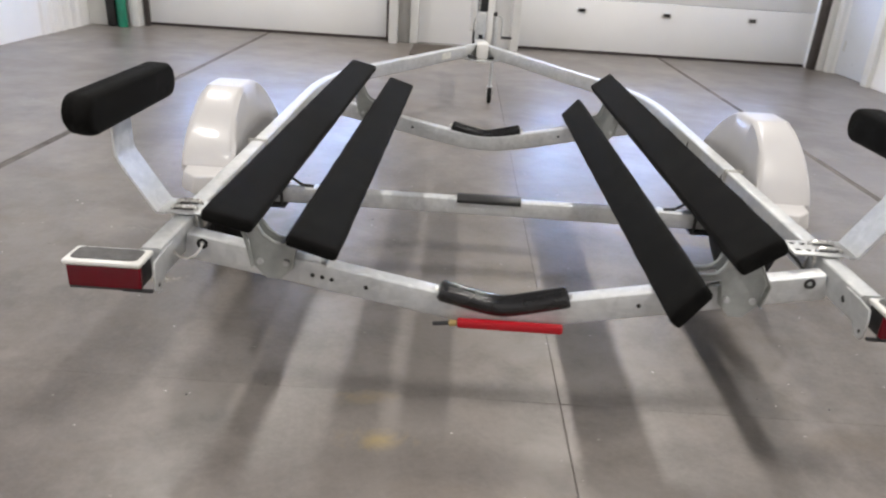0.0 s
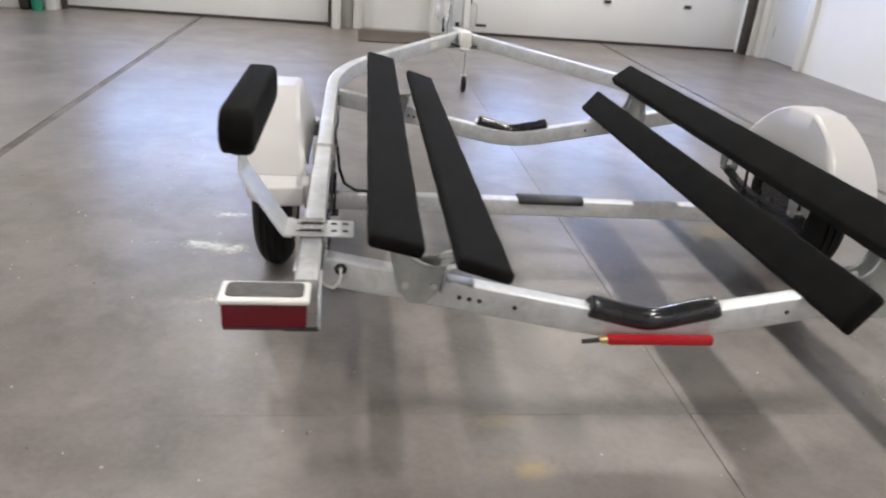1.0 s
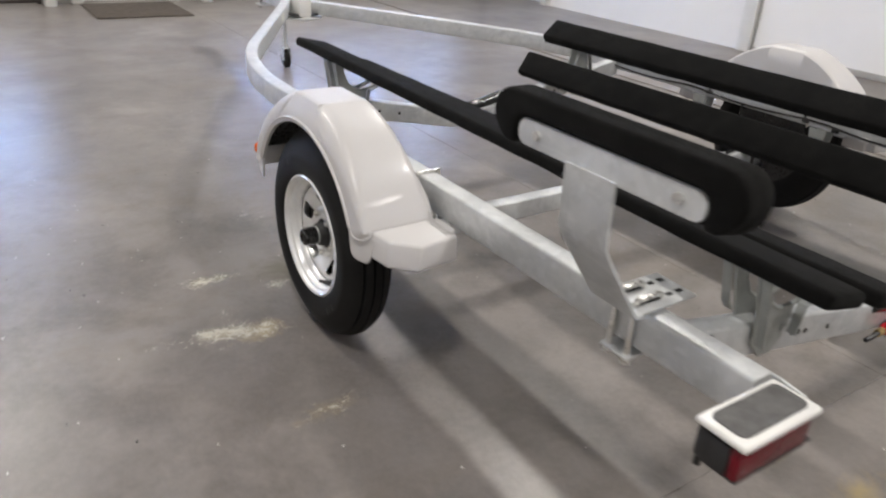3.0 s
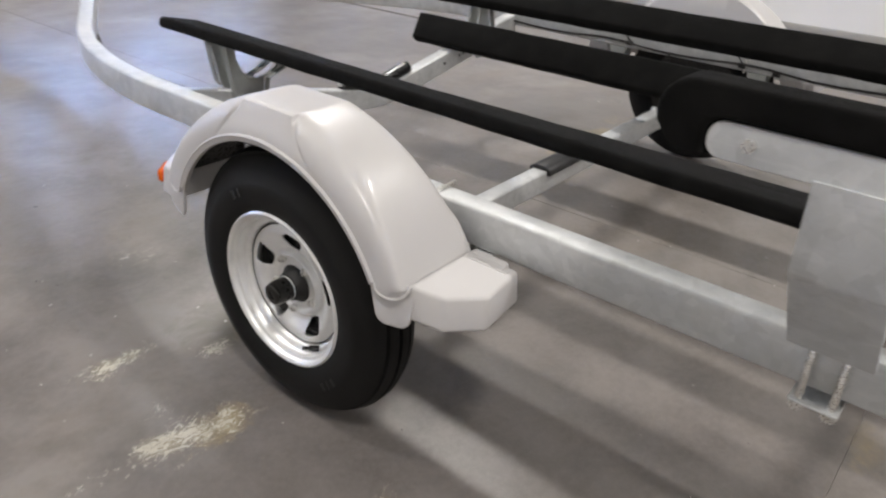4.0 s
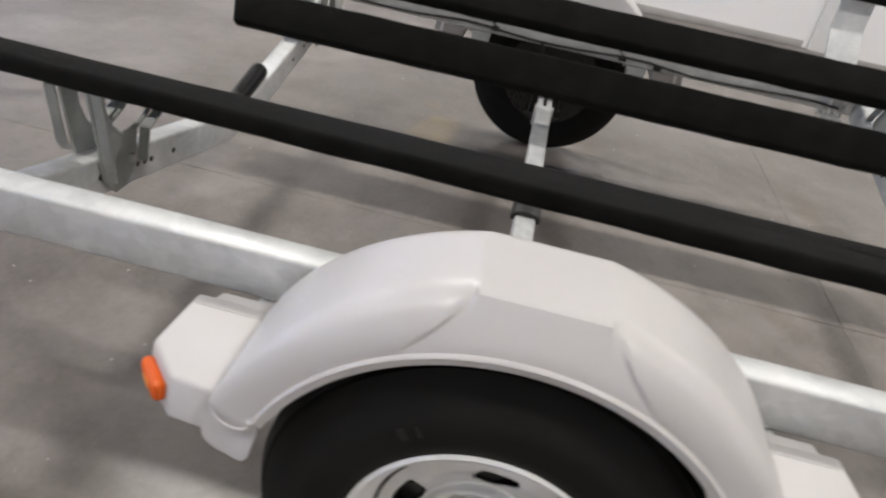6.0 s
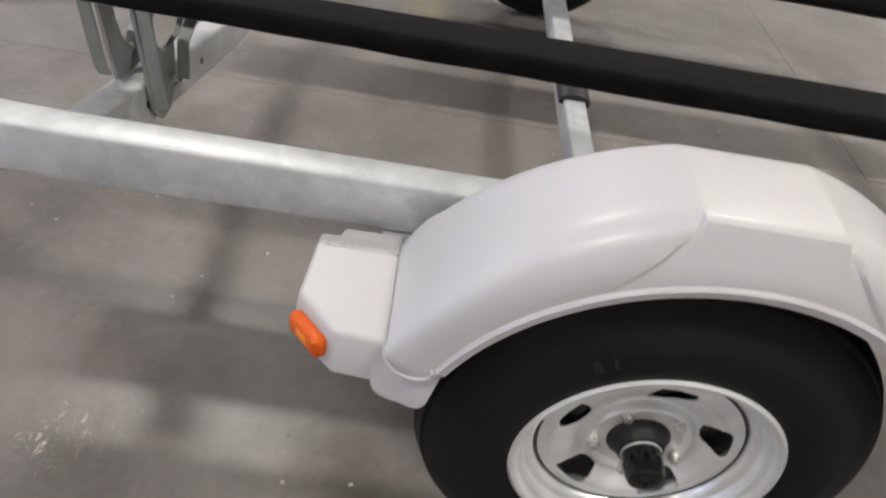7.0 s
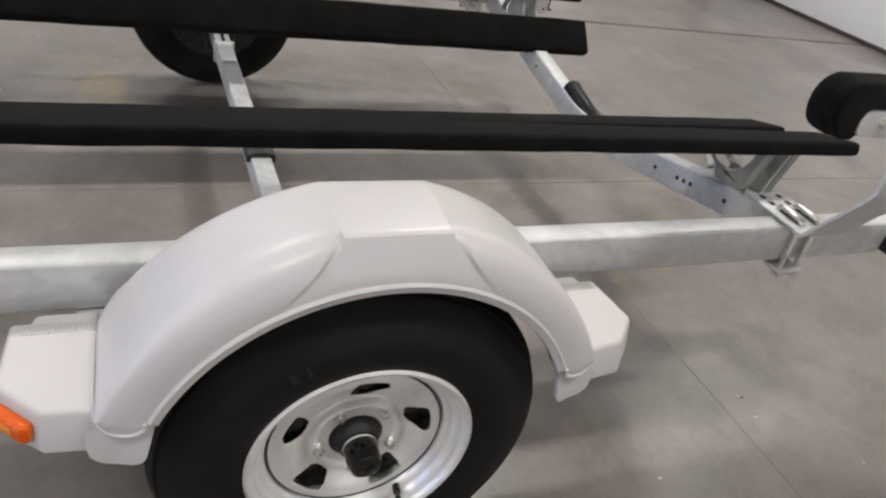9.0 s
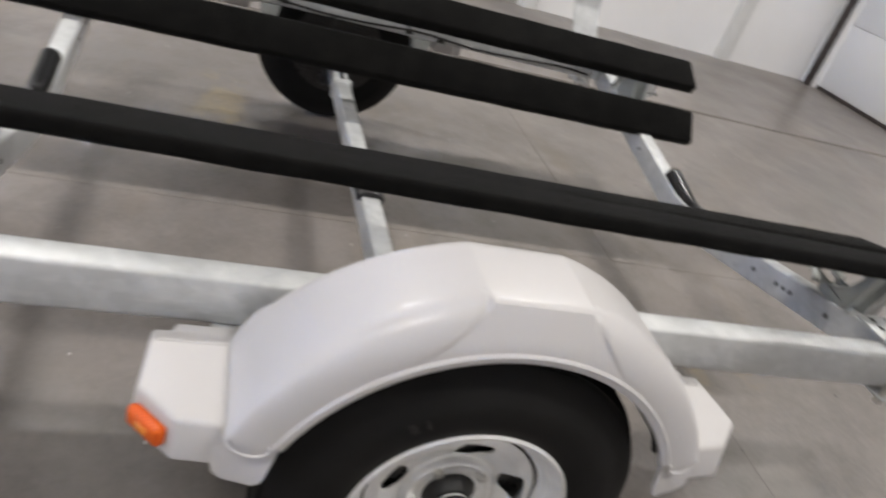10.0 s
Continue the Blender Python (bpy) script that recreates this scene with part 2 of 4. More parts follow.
M_JOINT = surface("dirty_joint_filler", (0.150, 0.134, 0.121), 0.9, 0.0, 0.5, 3.0)
M_SKY = glow("daylight", (0.45, 0.62, 1.0), SKY_GLOW)
M_TUBE = glow("lamp_diffuser", (1.0, 0.96, 0.9), 3.0)
M_GLASS = glassy("window_glass", (0.97, 0.98, 1.0), 0.02)


# ---- shapes ----
def finish(bm, material, name, smooth=38.0):
    me = bpy.data.meshes.new(name)
    bmesh.ops.recalc_face_normals(bm, faces=bm.faces)
    bm.to_mesh(me)
    bm.free()
    me.materials.append(material)
    if smooth:
        me.shade_smooth()
        me.set_sharp_from_angle(angle=radians(smooth))
    return me


def part(name, bm, material, parent, label="", smooth=38.0):
    ob = new(name, finish(bm, material, name, smooth))
    ob.parent = parent
    if label:
        tagged(ob, label)
    return ob


def thing(name, label, category, place=(0, 0, 0), group=""):
    ob = new(name)
    ob.empty_display_size = 0.1
    ob.location = place
    return tagged(ob, label, category, group)


def block(name, bm, material, label="", category="", kind="", smooth=38.0):
    return tagged(new(name, finish(bm, material, name, smooth)), label, category, "", kind)


def soften(bm, r, segments=2, limit=25.0):
    edges = [e for e in bm.edges if len(e.link_faces) == 2 and e.calc_face_angle(0.0) > radians(limit)]
    if r > 0 and edges:
        bmesh.ops.bevel(bm, geom=edges, offset=r, segments=segments, profile=0.5, affect="EDGES", clamp_overlap=True)
    return bm


def box(x0, x1, y0, y1, z0, z1, r=0.0, bm=None, segments=2):
    b = bmesh.new()
    bmesh.ops.create_cube(b, size=1.0, matrix=Matrix.Translation(((x0 + x1) / 2, (y0 + y1) / 2, (z0 + z1) / 2)) @ Matrix.Diagonal((x1 - x0, y1 - y0, z1 - z0, 1)))
    soften(b, r, segments)
    return join(bm, b)


def join(bm, b):
    """Adds b to bm."""
    if bm is None:
        return b
    me = bpy.data.meshes.new("tmp")
    b.to_mesh(me)
    b.free()
    bm.from_mesh(me)
    bpy.data.meshes.remove(me)
    return bm


def shift(bm, m):
    bmesh.ops.transform(bm, matrix=m, verts=bm.verts)
    return bm


def prism(poly, axis, a, b, r=0.0, segments=2):
    """A polygon drawn in the two other axes, from a to b along axis."""
    bm = bmesh.new()

    def at(p, v):
        return {"x": (v, p[0], p[1]), "y": (p[0], v, p[1]), "z": (p[0], p[1], v)}[axis]

    lo = [bm.verts.new(at(p, a)) for p in poly]
    hi = [bm.verts.new(at(p, b)) for p in poly]
    bm.faces.new(lo)
    bm.faces.new(hi)
    for i in range(len(poly)):
        j = (i + 1) % len(poly)
        bm.faces.new((lo[i], lo[j], hi[j], hi[i]))
    bmesh.ops.recalc_face_normals(bm, faces=bm.faces)
    return soften(bm, r, segments)


def rounded(w, h, r, n=3):
    """A rounded rectangle, w by h, about the origin."""
    out = []
    for cx, cy, a0 in ((w / 2 - r, h / 2 - r, 0), (-w / 2 + r, h / 2 - r, 90), (-w / 2 + r, -h / 2 + r, 180), (w / 2 - r, -h / 2 + r, 270)):
        for i in range(n + 1):
            a = radians(a0 + 90 * i / n)
            out.append((cx + r * math.cos(a), cy + r * math.sin(a)))
    return out


def ring(r, n=14):
    return [(r * math.cos(2 * math.pi * i / n), r * math.sin(2 * math.pi * i / n)) for i in range(n)]


def sweep(path, outline, up=(0, 0, 1), caps=True, bm=None):
    """Sweeps an outline (across, up) along a path."""
    b = bmesh.new()
    path = [Vector(p) for p in path]
    rows = []
    for i, p in enumerate(path):
        a = path[max(0, i - 1)]
        c = path[min(len(path) - 1, i + 1)]
        t = (c - a).normalized()
        side = t.cross(Vector(up)).normalized()
        top = side.cross(t).normalized()
        k = 1.0
        if 0 < i < len(path) - 1:
            d1, d2 = (p - a).normalized(), (c - p).normalized()
            k = 1.0 / max(0.5, math.cos(d1.angle(d2) / 2))
        bend = (c - p).normalized().cross((p - a).normalized()) if 0 < i < len(path) - 1 else Vector((0, 0, 0))
        ks = k if abs(bend.dot(top)) > abs(bend.dot(side)) else 1.0
        kt = k if ks == 1.0 else 1.0
        rows.append([b.verts.new(p + side * u * ks + top * v * kt) for u, v in outline])
    n = len(outline)
    for r0, r1 in zip(rows, rows[1:]):
        for i in range(n):
            j = (i + 1) % n
            b.faces.new((r0[i], r0[j], r1[j], r1[i]))
    if caps:
        b.faces.new(rows[0])
        b.faces.new(rows[-1])
    bmesh.ops.recalc_face_normals(b, faces=b.faces)
    return join(bm, b)


def lathe(profile, centre, steps=48, axis="x", close=False, bm=None):
    """Turns (along, radius) points about an axis through centre."""
    b = bmesh.new()
    rows = []
    for i in range(steps):
        a = 2 * math.pi * i / steps
        row = []
        for s, r in profile:
            u, w = r * math.cos(a), r * math.sin(a)
            p = {"x": (s, u, w), "y": (u, s, w), "z": (u, w, s)}[axis]
            row.append(b.verts.new(Vector(centre) + Vector(p)))
        rows.append(row)
    m = len(profile)
    for i in range(steps):
        r0, r1 = rows[i], rows[(i + 1) % steps]
        for k in range(m if close else m - 1):
            b.faces.new((r0[k], r0[(k + 1) % m], r1[(k + 1) % m], r1[k]))
    bmesh.ops.remove_doubles(b, verts=b.verts, dist=1e-5)
    bmesh.ops.recalc_face_normals(b, faces=b.faces)
    return join(bm, b)


def rod(a, c, r, n=12, bm=None):
    up = (0, 0, 1) if abs((Vector(c) - Vector(a)).normalized().z) < 0.9 else (1, 0, 0)
    return sweep((a, c), ring(r, n), up, True, bm)


def hexagon(centre, axis, r, h, bm=None):
    """A bolt head."""
    d = {"x": Vector((1, 0, 0)), "y": Vector((0, 1, 0)), "z": Vector((0, 0, 1))}[axis]
    c = Vector(centre)
    return rod(c, c + d * h, r, 6, bm)


# ---- the hall ----
def slab_floor():
    base = block("floor", box(ROOM_L - 0.2, ROOM_R + 0.2, ROOM_B - 0.2, ROOM_F + 0.2, -0.12, -0.004), M_JOINT, "worn grey sealed concrete shop floor with joints", "floor", "structure")
    xs = (ROOM_L - 0.2, -2.48, 0.205, 2.268, ROOM_R + 0.2)
    ys = (ROOM_B - 0.2, -0.98, ROOM_F + 0.2)
    gaps_x = (0.0, 0.026, 0.0, 0.022, 0.0)
    gaps_y = (0.0, 0.0005, 0.0)
    for i in range(4):
        for j in range(2):
            lo, hi = gaps_x[i] or (0.0014, 0.0008)[j] * (i == 2), gaps_x[i + 1] or (0.0014, 0.0008)[j] * (i == 1)
            gy = 0.3 if i < 2 else 1.0
            b = box(xs[i] + lo, xs[i + 1] - hi, ys[j] + gaps_y[j] * gy, ys[j + 1] - gaps_y[j + 1] * gy, -0.0045, 0.0, 0.0008, None, 1)
            part("slab", b, M_FLOOR, base)


def wall(name, b, label):
    return block(name, b, M_WALL, label, "wall", "structure")


def long_wall_right():
    # opening for the side door between y 5.2 and 5.98, 2.05 m high
    b = box(ROOM_R, ROOM_R + 0.15, ROOM_B, 5.2, 0, ROOM_H)
    b = box(ROOM_R, ROOM_R + 0.15, 5.98, ROOM_F, 0, ROOM_H, 0, b)
    b = box(ROOM_R, ROOM_R + 0.15, 5.2, 5.98, 2.05, ROOM_H, 0, b)
    wall("wall_east", b, "smooth white panelled wall along the shop")
    d = block("door_2", box(ROOM_R + 0.03, ROOM_R + 0.075, 5.205, 5.975, 0.008, 2.045, 0.003), M_SIDE_DOOR, "pale painted steel side door, closed", "door", "structure")
    part("latch_plate", box(ROOM_R + 0.024, ROOM_R + 0.03, 5.88, 5.905, 0.26, 0.38, 0.002), M_BOLT, d, "small steel plate")
    part("hinge", box(ROOM_R + 0.02, ROOM_R + 0.03, 5.21, 5.23, 1.6, 1.7, 0.002), M_BOLT, d)
    for y0, y1, x in ((5.08, 5.2, 0.06), (5.98, 6.08, 0.06)):
        block("trim", box(ROOM_R - x, ROOM_R - 0.002, y0, y1, 0, 2.15, 0.004), M_TRIM, "white door casing on the wall", "trim", "structure")
    block("trim", box(ROOM_R - 0.06, ROOM_R - 0.002, 5.2, 5.98, 2.05, 2.15, 0.004), M_TRIM, "white door casing on the wall", "trim", "structure")
    for y in (2.40, -1.95, -3.95):
        block("trim", box(ROOM_R - 0.05, ROOM_R - 0.002, y - 0.065, y + 0.065, 0, ROOM_H, 0.004), M_TRIM, "white panel joint cover strip on the wall", "trim", "structure")
        # solid grey strip, its colour stands in for the shaded gap
        block("trim", box(ROOM_R - 0.012, ROOM_R - 0.002, y - 0.085, y - 0.066, 0, ROOM_H, 0.002), M_GREY_TRIM, "narrow strip painted grey as the shaded gap beside the cover strip", "trim", "structure")
    block("baseboard", box(ROOM_R - 0.014, ROOM_R - 0.003, -1.85, 2.31, 0.0, 0.05, 0.003), M_GREY_TRIM, "low grey base strip of the wall", "baseboard", "structure")


def long_wall_left():
    wall("wall_west", box(ROOM_L - 0.15, ROOM_L, ROOM_B, ROOM_F, 0, ROOM_H), "smooth white wall along the shop")
    # ribbed sheet metal near the corner
    for i in range(5):
        y = 5.05 + i * 0.19
        b = prism(((ROOM_L + 0.001, y - 0.05), (ROOM_L + 0.028, y - 0.025), (ROOM_L + 0.028, y + 0.025), (ROOM_L + 0.001, y + 0.05)), "z", 0.0, ROOM_H)
        block("trim", b, M_WALL, "raised rib of the white sheet wall", "trim", "structure")
    block("trim", box(ROOM_L + 0.002, ROOM_L + 0.22, 6.05, 6.14, 0, ROOM_H, 0.01), M_TRIM, "white corner post casing", "trim", "structure")


def overhead_door(name, x0, x1, y, side, panes, label):
    """A sectional door of four wide panels. side: +1 looks to +y from inside, -1 to -y."""
    door = new(name)
    tagged(door, label, "garage door", "", "structure")
    zs = (0.03, 0.62, 1.21, 1.80, 2.39, 2.98)
    for k in range(5):
        if k != 2:
            b = box(x0, x1, min(y, y + 0.045 * side), max(y, y + 0.045 * side), zs[k] + 0.002, zs[k + 1] - 0.002, 0.006)
            part("panel", b, M_DOOR, door)
            continue
        edges = [x0]
        for px in panes:
            edges += [px - 0.40, px + 0.40]
        edges.append(x1)
        z0, z1 = zs[k] + 0.002, zs[k + 1] - 0.002
        ya, yb = min(y, y + 0.045 * side), max(y, y + 0.045 * side)
        b = box(x0, x1, ya, yb, z0, z0 + 0.12)
        b = box(x0, x1, ya, yb, z1 - 0.12, z1, 0, b)
        for i in range(0, len(edges), 2):
            b = box(edges[i], edges[i + 1], ya, yb, z0 + 0.12, z1 - 0.12, 0, b)
        panel = part("panel", b, M_DOOR, door)
        for px in panes:
            g = part("pane", box(px - 0.40, px + 0.40, (ya + yb) / 2 - 0.003, (ya + yb) / 2 + 0.003, z0 + 0.12, z1 - 0.12), M_GLASS, panel, "clear glass pane")
            g.visible_shadow = False
    part("bottom_seal", box(x0, x1, min(y, y + 0.04 * side) - 0.004, max(y, y + 0.04 * side), 0.0, 0.032, 0.006), M_SEAL, door, "dark rubber bottom seal")
    return door


def end_walls():
    T = 0.2
    # front wall with two overhead doors and one entry door
    b = box(ROOM_L, -3.93, ROOM_F, ROOM_F + T, 0, ROOM_H)
    b = box(-1.0, -0.66, ROOM_F, ROOM_F + T, 0, ROOM_H, 0, b)
    b = box(0.14, 0.55, ROOM_F, ROOM_F + T, 0, ROOM_H, 0, b)
    b = box(4.04, ROOM_R, ROOM_F, ROOM_F + T, 0, ROOM_H, 0, b)
    b = box(-3.93, -1.0, ROOM_F, ROOM_F + T, 2.96, ROOM_H, 0, b)
    b = box(0.55, 4.04, ROOM_F, ROOM_F + T, 2.96, ROOM_H, 0, b)
    b = box(-0.66, 0.14, ROOM_F, ROOM_F + T, 2.06, ROOM_H, 0, b)
    wall("wall_north", b, "white end wall with two overhead doors")
    overhead_door("door_3", -3.98, -0.99, ROOM_F + 0.045, 1, (-3.3, -2.46, -1.62), "wide white sectional overhead door, closed")
    right = overhead_door("door_4", 0.53, 4.03, ROOM_F + 0.045, 1, (1.2, 2.3, 3.4), "wide white sectional overhead door with small handles, closed")
    for x in (1.27, 2.28, 3.30):
        h = part("handle", box(x - 0.035, x + 0.035, ROOM_F + 0.02, ROOM_F + 0.045, 0.475, 0.51, 0.006), M_DARK, right, "small dark lift handle")
        part("handle_plate", box(x - 0.055, x + 0.055, ROOM_F + 0.041, ROOM_F + 0.046, 0.465, 0.52, 0.002), M_BOLT, h)
    entry = block("door_1", box(-0.659, 0.139, ROOM_F + 0.03, ROOM_F + 0.075, 0.003, 2.058, 0.001), M_DOOR, "plain white entry door, closed", "door", "structure")
    part("door_knob", lathe(((0.0, 0.0), (0.0, 0.03), (-0.02, 0.032), (-0.05, 0.02), (-0.055, 0.0)), (0.06, ROOM_F + 0.03, 1.0), 20, "y"), M_BOLT, entry, "round steel knob")
    # trims and posts beside the doors
    for x0, x1, y0, y1, h in ((-1.0, -0.90, 6.06, 6.288, 3.2), (-0.76, -0.66, 6.20, 6.288, 2.15), (0.14, 0.24, 6.20, 6.288, 2.15), (0.44, 0.53, 6.06, 6.288, 3.2), (-4.06, -3.955, 6.06, 6.288, 3.2), (4.10, 4.195, 6.13, 6.288, 3.2)):
        block("trim", box(x0, x1, y0, y1, 0, h, 0.006), M_TRIM, "white painted door post", "trim", "structure")
    for x0, x1, y0 in ((-0.898, -0.765, 6.23), (4.035, 4.095, 6.15), (-3.95, -3.90, 6.21), (-1.045, -1.005, 6.23)):
        block("trim", box(x0, x1, y0, 6.286, 0, 3.0, 0.004), M_SEAL if x0 > 4 or x0 < -3 or x0 < -1 else M_GREY_TRIM, "dark steel track of the overhead door" if x0 > 4 or x0 < -1 else "grey recessed wall strip", "trim", "structure")
    # back wall with one overhead door
    b = box(ROOM_L, 0.2, ROOM_B - T, ROOM_B, 0, ROOM_H)
    b = box(4.02, ROOM_R, ROOM_B - T, ROOM_B, 0, ROOM_H, 0, b)
    b = box(0.2, 4.02, ROOM_B - T, ROOM_B, 2.96, ROOM_H, 0, b)
    wall("wall_south", b, "white end wall with an overhead door")
    back = overhead_door("door_5", 0.18, 4.03, ROOM_B - 0.045, -1, (), "wide white sectional overhead door with dark bottom seal, closed")
    for x in (0.9, 2.0, 3.1):
        part("handle", box(x - 0.03, x + 0.03, ROOM_B - 0.043, ROOM_B - 0.02, 0.40, 0.44, 0.006), M_DARK, back, "small dark lift handle")
    block("trim", box(4.045, 4.10, ROOM_B + 0.003, ROOM_B + 0.06, 0, 3.0, 0.004), M_SEAL, "dark steel track of the overhead door", "trim", "structure")
    # plain daylight outside the panes
    block("backdrop", box(-4.2, 4.2, ROOM_F + 0.9, ROOM_F + 0.92, 0.9, 2.4), M_SKY, "plain bluish daylight outside the door panes", "backdrop", "structure")


slab_floor()
long_wall_right()
long_wall_left()
end_walls()
block("ceiling", box(ROOM_L - 0.15, ROOM_R + 0.15, ROOM_B - 0.2, ROOM_F + 0.2, ROOM_H, ROOM_H + 0.1), M_CEIL, "plain grey shop ceiling", "ceiling", "structure")


def ceiling_fixture(x, y):
    f = thing("ceiling_light", "long white fluorescent ceiling fixture, switched on", "ceiling light", (x, y, LAMP_Z), "ceiling fixtures")
    part("housing", prism(((-0.15, ROOM_H - LAMP_Z), (-0.15, 0.02), (-0.125, -0.03), (0.125, -0.03), (0.15, 0.02), (0.15, ROOM_H - LAMP_Z)), "y", -0.36, 0.36, 0.004), M_TRIM, f)
    part("diffuser", box(-0.115, 0.115, -0.33, 0.33, -0.045, -0.0305, 0.004), M_TUBE, f, "glowing diffuser")


for lx in LAMP_X:
    for ly in LAMP_Y:
        ceiling_fixture(lx, ly)

tagged(block("door_mat", box(-0.70, 0.12, 5.30, 6.12, 0.0, 0.012, 0.004), M_MAT), "dark brown door mat lying before the entry door", "mat")
bin_ = thing("green_tube", "tall green plastic tube standing in the corner", "tube", (-4.12, 6.0, 0))
part("tube_body", lathe(((0.0, 0.0), (0.0, 0.055), (1.5, 0.055), (1.52, 0.045), (1.52, 0.0)), (0, 0, 0), 20, "z"), M_GREEN, bin_)
blk = thing("black_bag", "black bag leaning in the corner beside the green tube", "bag", (-4.24, 6.02, 0))
part("bag_body", soften(box(-0.055, 0.055, -0.06, 0.05, 0.0, 1.1), 0.03, 3), M_DARK, blk)


def crumbs(name, count, material, label, seed):
    """Tiny chips lying about on the slab."""
    rnd = random.Random(seed)
    bm = bmesh.new()
    for _ in range(count):
        x, y = rnd.choice(((rnd.uniform(-3.2, -0.9), rnd.uniform(-1.8, 2.6)), (rnd.gauss(-1.5, 0.35), rnd.gauss(0.6, 0.6)), (rnd.uniform(-1.0, 2.4), rnd.uniform(-2.0, 1.5))))
        r, a = rnd.uniform(0.0012, 0.0042), rnd.uniform(0, 6.28)
        pts = [(x + r * rnd.uniform(0.6, 1.3) * math.cos(a + k * 1.257), y + r * rnd.uniform(0.6, 1.3) * math.sin(a + k * 1.257)) for k in range(5)]
        bm = join(bm, prism(pts, "z", 0.0, rnd.uniform(0.0008, 0.002)))
    return tagged(new(name, finish(bm, material, name, 0)), label, "grit", "", "stuff")


M_CHIP = surface("pale_chip", (0.50, 0.48, 0.44), 0.7, 0.0, 0.15, 30.0)
crumbs("floor_crumbs", 100, M_CHIP, "scattered pale paint chips and crumbs on the floor", 4)
crumbs("floor_specks", 45, M_DARK, "few dark specks of dirt on the floor", 9)


# ---- the boat trailer ----
RAIL_X, RAIL_TOP, RAIL_H, RAIL_W = 0.855, 0.512, 0.078, 0.05
AXLE_Y, HUB_Z, WHEEL_X = 0.0, 0.290, 1.026

trailer = thing("boat_trailer", "galvanized steel boat trailer with black carpeted bunks, standing on the floor", "boat trailer")


def rail(side):
    path = [(side * RAIL_X, -1.19, 0), (side * RAIL_X, 0.0, 0), (side * RAIL_X, 0.75, 0)]
    # long bend into the tongue
    lean = radians(28.2)
    r, cx, cy = 1.636, RAIL_X - 1.636, 0.75
    for i in range(1, 11):
        a = lean * i / 10
        path.append((side * (cx + r * math.cos(a)), cy + r * math.sin(a), 0))
    x, y = cx + r * math.cos(lean), cy + r * math.sin(lean)
    run = (x - 0.035) / math.sin(lean)
    path.append((side * 0.035, y + run * math.cos(lean), 0))
    z = RAIL_TOP - RAIL_H / 2
    path = [(px, py, z) for px, py, _ in path]
    part("side_rail", sweep(path, rounded(RAIL_W, RAIL_H, 0.007)), M_GALV, trailer)
    return y + run * math.cos(lean)


TONGUE_Y = rail(-1)
rail(1)


def crossmember(y, z_end, z_mid, label):
    h = 0.072
    path = [(-0.829, y, z_end - h / 2), (-0.14, y, z_mid + 0.014 - h / 2)]
    for i in range(1, 8):
        x = -0.14 + 0.28 * i / 8
        path.append((x, y, z_mid + 0.014 * (abs(x) / 0.14) ** 2 - h / 2))
    path += [(0.14, y, z_mid + 0.014 - h / 2), (0.829, y, z_end - h / 2)]
    cm = part("crossmember", sweep(path, rounded(0.05, h, 0.006)), M_GALV, trailer, label)
    for x in (-0.62, -0.50, -0.475, -0.45, -0.36, 0.36, 0.45, 0.475, 0.50, 0.62):
        k = (abs(x) - 0.14) / (0.829 - 0.14)
        z = z_mid + 0.014 + (z_end - z_mid - 0.014) * k - h / 2
        for s in (-1, 1):
            part("bolt_hole", lathe(((0.0, 0.0), (0.0, 0.006), (0.0012 * s, 0.006), (0.0012 * s, 0.0)), (x, y + 0.0251 * s, z), 12, "y"), M_BLACK, cm)
    return cm


REAR_Y, FRONT_Y = -1.014, 0.79
crossmember(REAR_Y, 0.492, 0.348, "V-bent galvanized rear crossmember")
crossmember(FRONT_Y, 0.480, 0.326, "V-bent galvanized front crossmember")

axle = part("axle", sweep(((-0.93, AXLE_Y, 0.24), (0.93, AXLE_Y, 0.24)), rounded(0.050, 0.064, 0.006)), M_GALV, trailer, "straight square galvanized axle tube")


def keel_pad():
    # half-round cover lying on the axle tube
    out = [(0.036 * math.cos(radians(a)), 0.000 + 0.016 * math.sin(radians(a))) for a in range(0, 181, 15)] + [(-0.036, -0.012), (0.036, -0.012)]
    b = sweep(((-0.125, AXLE_Y, 0.270), (0.13, AXLE_Y, 0.270)), out)
    part("keel_pad", soften(b, 0.003, 2, 50), M_DARK, trailer, "black rubber pad")


keel_pad()


def keel_roller(y, z, r, x0=-0.162, x1=0.167):
    path = []
    for i in range(19):
        x = x0 + (x1 - x0) * i / 18
        path.append((x, y, z + 0.26 * (math.sqrt(x * x + 0.0009) - 0.03)))
    b = sweep(path, ring(r, 20))
    soften(b, r * 0.22, 3, 60)
    k = part("keel_roller", b, M_ROLLER, trailer, "glossy black V-shaped keel roller")
    for s, x in ((-1, x0), (1, x1)):
        c = Vector((x, y, z + 0.033))
        d = Vector((0.966 * s, 0, 0.25))
        part("end_washer", rod(c - d * 0.004, c + d * 0.004, r * 0.8, 16), M_DARK, k)
        part("end_nut", rod(c + d * 0.002, c + d * 0.014, 0.010, 6), M_BOLT, k)


keel_roller(REAR_Y - 0.008, 0.332, 0.030, -0.164, 0.175)
keel_roller(FRONT_Y, 0.330, 0.024)


